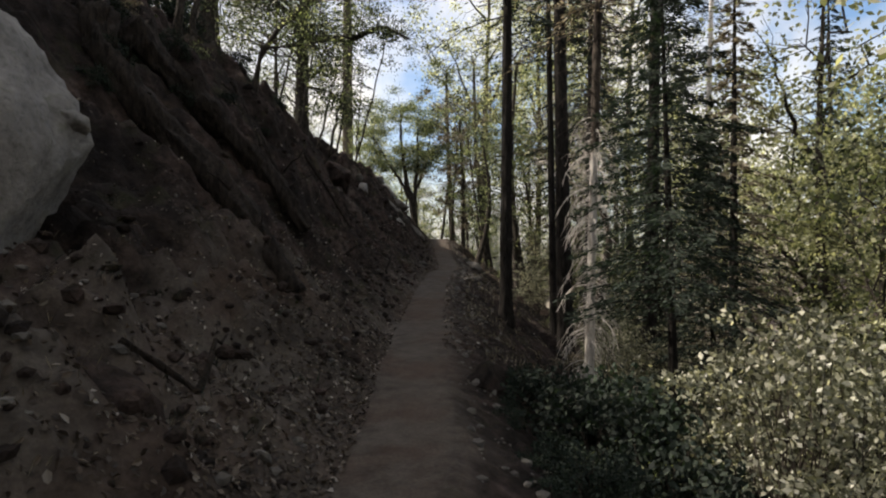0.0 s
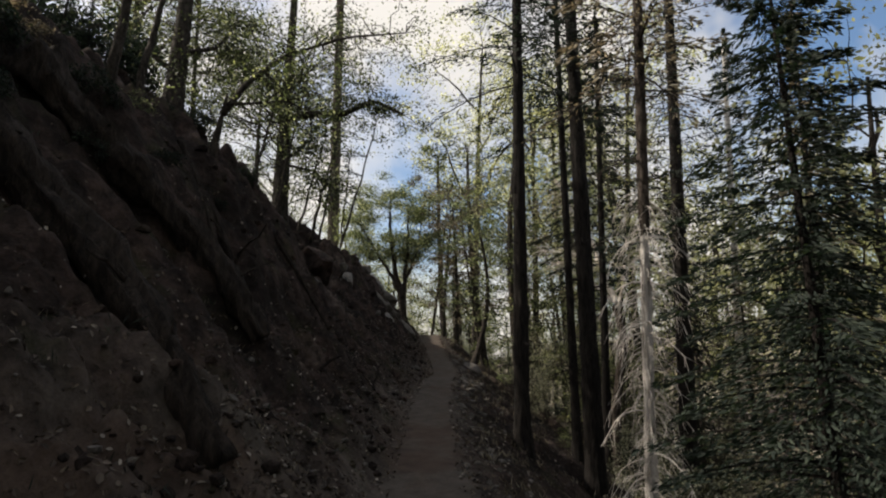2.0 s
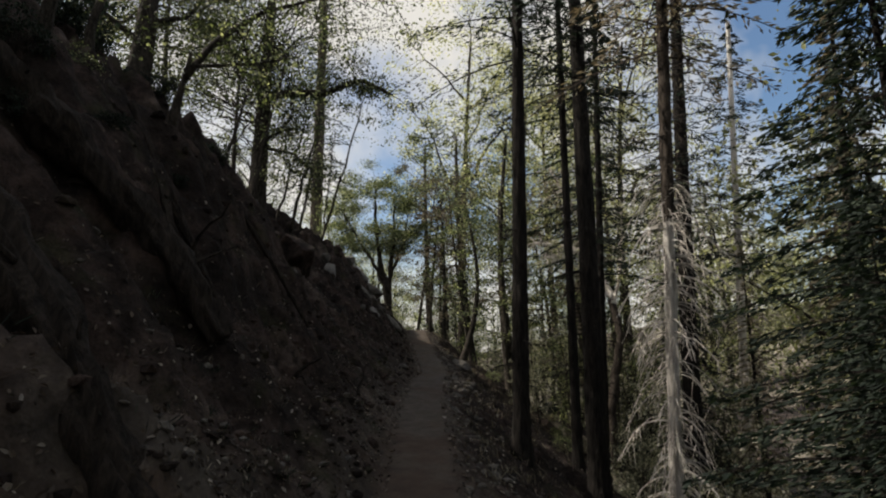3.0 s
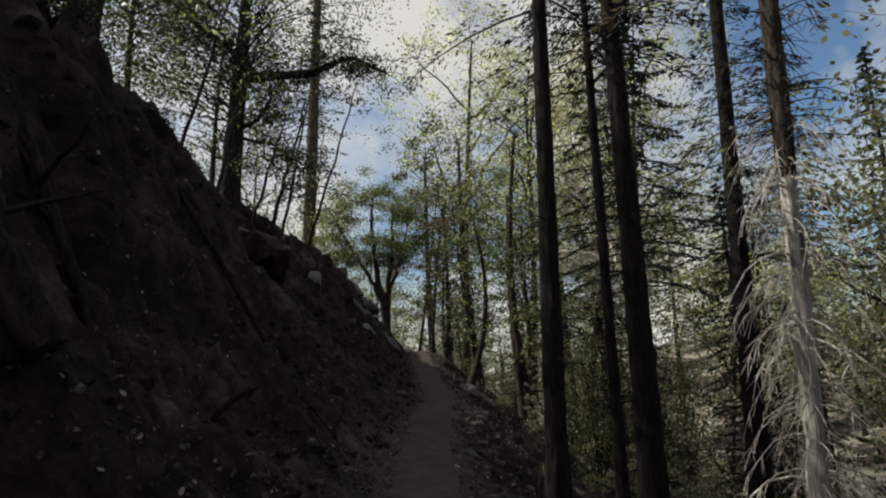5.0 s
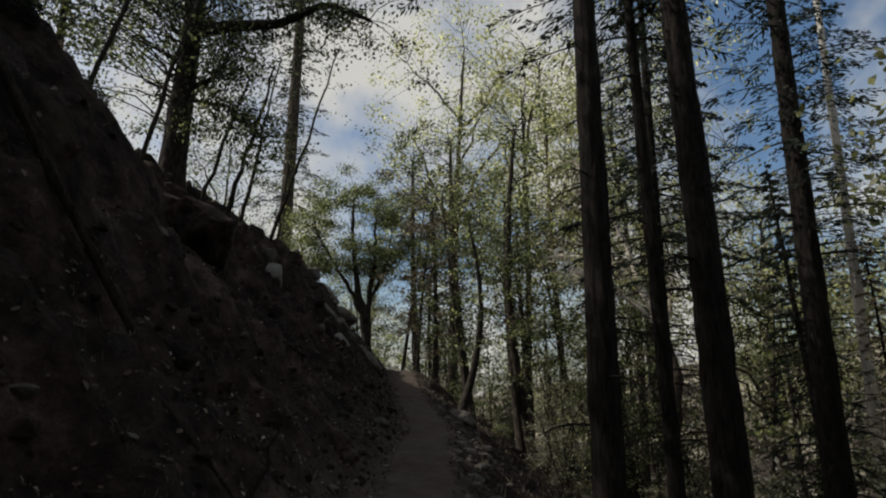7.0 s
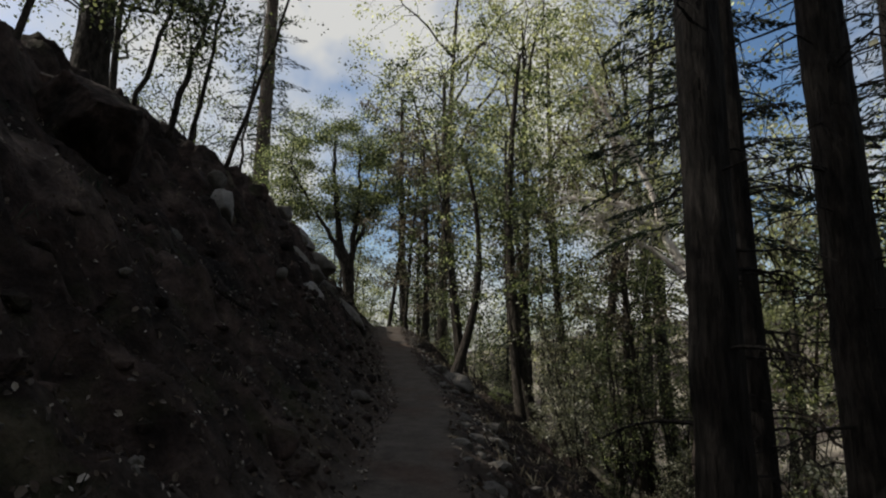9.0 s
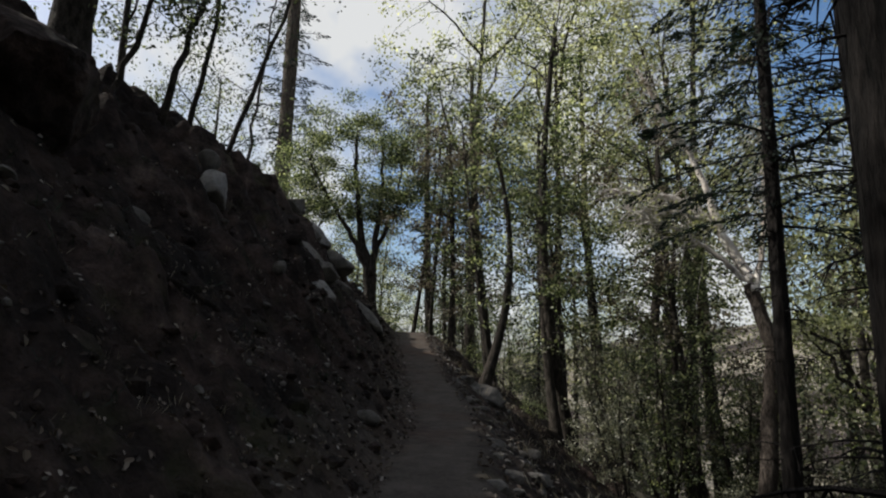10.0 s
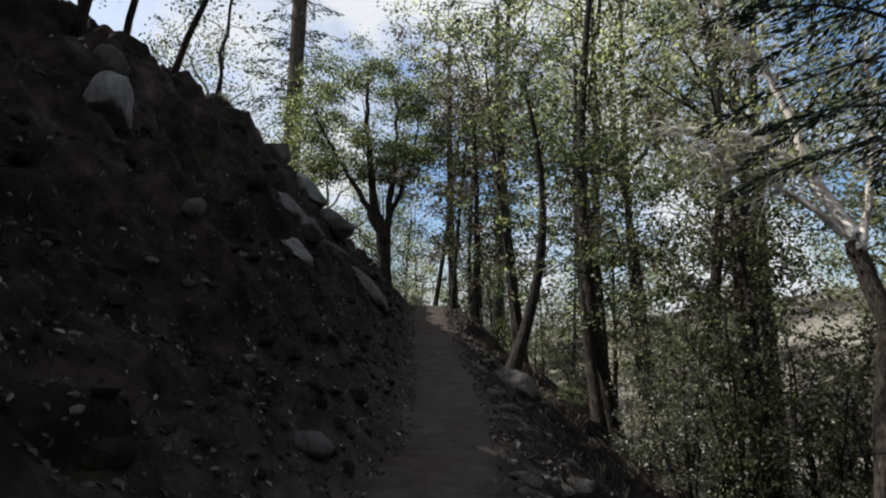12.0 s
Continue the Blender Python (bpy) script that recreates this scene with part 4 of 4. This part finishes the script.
# brush along the bank top; unseen shrubs at y 3-6 added to block sun
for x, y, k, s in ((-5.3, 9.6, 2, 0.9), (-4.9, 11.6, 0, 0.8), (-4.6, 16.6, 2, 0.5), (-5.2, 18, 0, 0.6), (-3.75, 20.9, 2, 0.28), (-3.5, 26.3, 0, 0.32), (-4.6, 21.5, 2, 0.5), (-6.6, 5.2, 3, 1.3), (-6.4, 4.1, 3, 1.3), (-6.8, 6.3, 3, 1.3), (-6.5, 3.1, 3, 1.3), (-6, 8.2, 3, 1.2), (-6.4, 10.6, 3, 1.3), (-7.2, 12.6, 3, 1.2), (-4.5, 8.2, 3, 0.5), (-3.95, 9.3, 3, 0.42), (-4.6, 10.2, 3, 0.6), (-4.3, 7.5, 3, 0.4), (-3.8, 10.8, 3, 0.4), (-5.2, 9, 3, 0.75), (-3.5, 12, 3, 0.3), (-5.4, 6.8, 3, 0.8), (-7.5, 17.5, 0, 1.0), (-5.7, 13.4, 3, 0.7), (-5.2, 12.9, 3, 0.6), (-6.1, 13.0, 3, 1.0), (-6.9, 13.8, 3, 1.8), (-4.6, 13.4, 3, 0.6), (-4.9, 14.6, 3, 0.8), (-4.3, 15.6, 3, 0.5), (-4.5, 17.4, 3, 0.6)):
    plant(shrubs[k], x, y, s)


# ---------------------------------------------------------------- stones, logs and litter
def stone(name, label, at, size, turn, seed, material=None, cuts=14, group="", sub=3):
    r = np.random.default_rng(seed)
    bm = bmesh.new()
    bmesh.ops.create_icosphere(bm, subdivisions=sub, radius=1)
    planes = [(Vector(r.normal(size=3)).normalized(), r.uniform(0.55, 0.85)) for _ in range(cuts)]
    for v in bm.verts:
        for n, d in planes:
            k = v.co.dot(n) - d
            if k > 0:
                v.co -= n * k
        v.co *= 1 + 0.09 * noise.noise(v.co * 2.5 + Vector((seed, 0, 0))) + 0.04 * noise.noise(v.co * 7) + (0.035 * noise.noise(v.co * 15) if sub > 3 else 0)
        v.co = Vector((v.co.x * size[0], v.co.y * size[1], v.co.z * size[2]))
    me = bpy.data.meshes.new(name)
    bm.to_mesh(me)
    bm.free()
    if sub > 2:
        me.polygons.foreach_set("use_smooth", [True] * len(me.polygons))
    me.materials.append(material or STONE)
    ob = new(name, me)
    ob.matrix_basis = pose(*at, *turn)
    return tagged(ob, label, "rock", group)


stone("boulder", "large pale weathered boulder jutting from the bank", (-3.95, 4.75, 1.75), (1.1, 1.2, 1.9), (0, 10, 20), 5, STONE_PALE, 9, sub=5)
stone("boulder", "small pale knob of rock against the large boulder", (-2.98, 4.95, 2.72), (0.2, 0.22, 0.17), (0, 20, 40), 8, STONE_PALE, sub=4)
stone("boulder", "mossy rounded stone at the foot of the bank", (-1.5, 2.9, gz(-1.5, 2.9) - 0.1), (0.42, 0.4, 0.25), (0, 20, 10), 9, SOIL, sub=4)
stone("boulder", "pale angular stone lodged in the steep bank", (-2.92, 22.15, 4.74), (0.26, 0.25, 0.34), (5, -14, 20), 11, STONE_PALE, sub=4)
stone("boulder", "brown rounded stone above a pale one on the bank", (-3.05, 22.35, 5.2), (0.2, 0.2, 0.17), (0, 10, 50), 12)
stone("boulder", "large grey boulder on top of the rocky outcrop", (-2.75, 29.0, 5.7), (0.6, 0.5, 0.3), (0, 30, 10), 13, STONE_PALE, sub=4)
stone("boulder", "square dark block of the rocky outcrop", (-2.1, 29.2, 4.95), (0.5, 0.5, 0.38), (0, 12, 30), 14, sub=4)
stone("rock_slab", "flat pale slab sloping on the rocky outcrop", (-1.68, 24.7, 3.7), (0.36, 0.32, 0.1), (10, 42, 10), 15, STONE_PALE, sub=4)
stone("rock_slab", "long grey slab leaning at the foot of the bank", (-1.15, 27.8, 3.5), (0.68, 0.5, 0.2), (0, 40, -10), 16, sub=4)
stone("rock_slab", "grey slab stacked on the rocky outcrop", (-1.7, 27.3, 3.95), (0.5, 0.45, 0.22), (5, 38, 15), 17, sub=4)
stone("rock_slab", "thin broken slab on the steep bank", (-2.2, 26.2, 4.6), (0.4, 0.4, 0.16), (0, 45, 0), 18, sub=4)
stone("boulder", "dark soil-coloured lump at the edge of the path", (0.82, 6.9, 0.05), (0.3, 0.5, 0.26), (0, 10, 0), 21, SOIL, sub=4)
stone("boulder", "dark rock at the outer edge of the path", (1.5, 27.6, 1.75), (0.5, 0.6, 0.3), (0, 15, 0), 22, STONE, sub=4)
stone("boulder", "dark weathered knob on the rim of the bank", (-3.3, 26.3, 6.0), (0.34, 0.4, 0.36), (0, 5, 0), 23, SOIL, sub=4)
stone("boulder", "dark rough block on the rim above the outcrop", (-3.0, 27.6, 5.95), (0.42, 0.5, 0.36), (0, 25, 15), 27, STONE, sub=4)
stone("boulder", "grey wedge of rock below the outcrop", (-1.9, 26.0, 4.25), (0.3, 0.34, 0.22), (0, 35, 40), 28, STONE, sub=4)
stone("boulder", "large earthy knob bulging from the rim", (-3.35, 18.9, 4.62), (0.65, 0.95, 0.62), (0, 12, 20), 29, SOIL, sub=5)
stone("boulder", "brown rounded knob on the rim of the bank", (-4.3, 19.2, gz(-4.3, 19.2)), (0.5, 0.6, 0.45), (0, 5, 0), 24, SOIL, sub=4)
stone("boulder", "reddish flat stone at the inner edge of the path", (-0.55, 21.0, gz(-0.55, 21.0)), (0.16, 0.2, 0.1), (0, 20, 30), 25, STONE)

# stones along the outer edge of the path
r2 = np.random.default_rng(3)
for i in range(32):
    y = 16.5 + i * 0.5 + r2.uniform(-0.3, 0.3)
    x = float(np.interp(y, TRAIL_Y, TRAIL_X)) + 0.62 + r2.uniform(-0.12, 0.75)
    s = 0.04 + 0.17 * r2.uniform() ** 1.6
    stone("stone", "rough grey brown stone on the outer edge of the path", (x, y, gz(x, y) - s * 0.05), (s, s * r2.uniform(1, 1.7), s * 0.6), (0, 15, r2.uniform(0, 90)), 40 + i, STONE, 10, "stones on the path's edge", 2)
# larger stones set in the bank beside the upper path
for i in range(36):
    y = 14 + i * 0.46 + r2.uniform(-0.4, 0.4)
    x = float(np.interp(y, TRAIL_Y, TRAIL_X)) - 0.75 - r2.uniform() * 2.7
    s = 0.06 + 0.15 * r2.uniform() ** 2
    stone("stone", "brown angular stone set in the dirt bank", (x, y, gz(x, y) - 0.25 * s), (s, s * r2.uniform(0.9, 1.35), s * 0.8), (r2.uniform(-40, 40), r2.uniform(0, 70), r2.uniform(0, 180)), 300 + i, SOIL if i % 2 else STONE, 7, "stones set in the bank", 2)
# stones scattered on the bank
for i in range(70):
    y = r2.uniform(3.5, 34)
    x = float(np.interp(y, TRAIL_Y, TRAIL_X)) - 0.6 - abs(r2.normal()) * 1.3
    s = 0.025 + 0.06 * r2.uniform() ** 2
    stone("stone", "loose grey stone lying on the dirt bank", (x, y, gz(x, y) - s * 0.1), (s * 1.3, s * r2.uniform(0.8, 1.6), s * 0.65), (r2.uniform(-20, 20), r2.uniform(10, 45), r2.uniform(0, 90)), 100 + i, STONE, 10, "loose stones on the bank", 2)


def rubble_scatter(name, label, n, side, seed, spread, y0, y1, size, material):
    """Loose broken clods and stones lying on the ground, in one mesh."""
    r = np.random.default_rng(seed)
    bm = bmesh.new()
    bmesh.ops.create_icosphere(bm, subdivisions=1, radius=1)
    base = np.array([v.co[:] for v in bm.verts])
    tris = np.array([[v.index for v in f.verts] for f in bm.faces])
    bm.free()
    y = r.uniform(y0, y1, n)
    x = np.interp(y, TRAIL_Y, TRAIL_X) + side * (0.55 + np.abs(r.normal(size=n)) * spread)
    s = size * (0.35 + 1.6 * r.uniform(size=n) ** 4)
    at = np.stack((x, y, ground(x, y) + s * 0.1), 1)
    shape = base[None] * (1 + r.uniform(-0.3, 0.3, (n, len(base), 1))) * r.uniform(0.6, 1.3, (n, 1, 3)) * s[:, None, None]
    th = r.uniform(0, 6.28, n)[:, None]
    turned = np.stack((shape[:, :, 0] * np.cos(th) - shape[:, :, 1] * np.sin(th), shape[:, :, 0] * np.sin(th) + shape[:, :, 1] * np.cos(th), shape[:, :, 2] * 0.7), 2)
    me = bpy.data.meshes.new(name)
    me.from_pydata((turned + at[:, None]).reshape(-1, 3).tolist(), [], (tris[None] + np.arange(n)[:, None, None] * len(base)).reshape(-1, 3).tolist())
    me.materials.append(material)
    tagged(new(name, me), label, "rubble", kind="stuff")


rubble_scatter("clods", "broken dark earth clods on the steep bank", 2600, -1, 51, 1.7, 1.0, 32, 0.05, SOIL)
rubble_scatter("gravel", "small grey stones strewn over the bank", 1500, -1, 52, 1.5, 1.0, 32, 0.028, STONE)
rubble_scatter("gravel", "small stones along the outer edge of the path", 900, 1, 53, 0.6, 1.0, 34, 0.04, STONE)


def log(label, pts, r, seed, stubs=3, material=None):
    p = np.array([(x, y, gz(x, y) + dz) for x, y, dz in pts])
    base = p[0].copy()
    t = np.linspace(0, len(p) - 1, 60)
    q = np.stack([np.interp(t, range(len(p)), p[:, k]) for k in range(3)], 1) - base
    q += np.stack([0.1 * np.sin(t * 2.3 + seed + k) * r * 3 for k in range(3)], 1)
    ob = thing("fallen_log", label, "log", tuple(base), "fallen logs on the bank")
    g = Geo()
    g.tube(q, r * np.linspace(1.05, 0.55, 60) * (1 + 0.1 * np.sin(t * 5 + seed)), 26, 0.5, seed)
    part("stem", g.mesh("stem", True), material or DARK_WOOD, ob)
    r3 = np.random.default_rng(int(seed * 10))
    for _ in range(stubs):
        s = q[r3.integers(8, 52)]
        e = s + r3.normal(size=3) * np.array((0.35, 0.35, 0.15)) + np.array((0, 0, 0.35))
        sg = Geo()
        sg.tube(along(s, e, 6, 0.05, 0.02), 0.03 * np.linspace(1, 0.3, 6), 5)
        part("branch", sg.mesh("branch"), material or DARK_WOOD, ob)


log("thick dark rotten log lying down the bank", [(-4.9, 8.15, 0.2), (-4.53, 8.1, 0.14), (-3.53, 8.0, 0.1), (-2.38, 7.6, 0.08), (-1.5, 7.4, -0.06)], 0.24, 1.0)
log("thick dark log slanting down the steep bank", [(-4.83, 9.27, 0.2), (-3.88, 9.48, 0.14), (-2.96, 10.0, 0.1), (-2.16, 10.12, 0.02)], 0.24, 2.0)
log("thin grey branch leaning on the bank", [(-4.3, 8.0, 0.6), (-3.9, 8.1, 0.45), (-3.4, 8.3, 0.25)], 0.03, 3.0, 1)
log("dark root hanging from the eroded bank", [(-4.0, 11.6, 0.1), (-3.2, 11.4, 0.2), (-2.4, 11.2, 0.1)], 0.07, 4.0)
log("weathered branch lying across the bank", [(-3.4, 14.3, 0.06), (-2.6, 14.0, 0.1), (-1.9, 14.2, 0.05)], 0.04, 5.0, 1)
log("thin dry branch on the rooty bank", [(-2.9, 19.2, 0.06), (-2.2, 18.8, 0.1), (-1.6, 18.9, 0.05)], 0.03, 6.0, 1)

r6 = np.random.default_rng(31)
for i in range(5):
    y = r6.uniform(3, 15)
    x0 = float(np.interp(y, TRAIL_Y, TRAIL_X)) - r6.uniform(1.4, 3.2)
    log("thin dark root exposed in the dirt bank", [(x0, y, 0.03), (x0 + 0.35, y + r6.uniform(-0.2, 0.2), 0.06), (x0 + r6.uniform(0.6, 1.0), y + r6.uniform(-0.4, 0.4), -0.02)], r6.uniform(0.008, 0.02), 10.0 + i, 1)


def litter(name, label, n, side, seed, size, spread, y0, y1, material=LITTER, lift=0.012):
    r = np.random.default_rng(seed)
    y = r.uniform(y0, y1, n)
    off = np.abs(r.normal(size=n)) * spread
    xc = np.interp(y, TRAIL_Y, TRAIL_X)
    x = xc - 0.35 - off if side < 0 else xc + 0.4 + off
    z = ground(x, y) + lift
    e = 0.05
    nx, ny = -(ground(x + e, y) - z + lift) / e, -(ground(x, y + e) - z + lift) / e
    nor = np.stack((nx, ny, np.ones(n)), 1) + r.normal(size=(n, 3)) * 0.5
    al = np.cross(nor, r.normal(size=(n, 3)))
    al /= np.linalg.norm(al, axis=1)[:, None]
    sd = np.cross(nor, al)
    sd /= np.linalg.norm(sd, axis=1)[:, None]
    s = (size * r.uniform(0.5, 1.3, n))[:, None]
    c = np.stack((x, y, z), 1)
    up = np.cross(al, sd)
    up /= np.linalg.norm(up, axis=1)[:, None]
    up *= np.sign(up[:, 2:3]) * s * r.uniform(0.05, 0.3, (n, 1))
    wide = r.uniform(0.16, 0.34, (n, 1)) * s
    bend = al * r.uniform(-0.12, 0.12, (n, 1)) * s
    # tip, two shoulders each side of the folded rib, stalk end
    q = np.stack((c - al * s * 0.5, c - al * s * 0.15 + sd * wide + up, c + al * s * 0.25 + sd * wide * 0.8 + up + bend, c + al * s * 0.5 + up * 0.6,
                  c + al * s * 0.25 - sd * wide * 0.8 + up + bend, c - al * s * 0.15 - sd * wide + up), 1).reshape(-1, 3)
    k = np.arange(n)[:, None] * 6
    me = bpy.data.meshes.new(name)
    me.from_pydata(q.tolist(), [], np.concatenate((k + np.array((0, 1, 2, 3)), k + np.array((0, 3, 4, 5)))).tolist())
    me.materials.append(material)
    tagged(new(name, me), label, "leaf litter", kind="stuff")


litter("leaf_litter", "dry curled leaves scattered over the dirt bank", 17000, -1, 1, 0.045, 1.7, 0.5, 34)
litter("leaf_litter", "dry leaves thick on the lower bank", 5000, -1, 4, 0.05, 1.0, 1.5, 9)
litter("leaf_litter", "dry brown leaves on the slope below the path", 7000, 1, 2, 0.07, 2.4, 8, 36)


def ground_brush(name, label, n, side, seed, spread, y0, y1, material, height):
    r = np.random.default_rng(seed)
    g = Geo()
    y = r.uniform(y0, y1, n)
    x = np.interp(y, TRAIL_Y, TRAIL_X) + side * (0.9 + np.abs(r.normal(size=n)) * spread)
    z = ground(x, y)
    k = 9
    c = np.repeat(np.stack((x, y, z), 1), k, 0) + r.normal(size=(n * k, 3)) * np.array((0.06, 0.06, 0.0))
    d = r.normal(size=(n * k, 3)) * np.array((0.5, 0.5, 0.1)) + np.array((0.25 * (-side), 0, 0.9))
    s = height * r.uniform(0.4, 1.2, n * k)
    g.leaves(c + d * s[:, None] * 0.42, d, s, 0.035)
    me = g.mesh(name)
    me.materials.append(material)
    tagged(new(name, me), label, "grass", kind="stuff")


ground_brush("dry_grass", "dry grass tufts on the dirt bank", 450, -1, 5, 1.6, 2, 34, LEAF_DRY, 0.075)
ground_brush("green_weeds", "small dark green weeds on the bank", 260, -1, 6, 1.4, 2, 30, LEAF_FIR, 0.12)
ground_brush("dry_grass", "dry grass and twigs on the slope below the path", 700, 1, 7, 2.5, 8, 38, LEAF_DRY, 0.18)
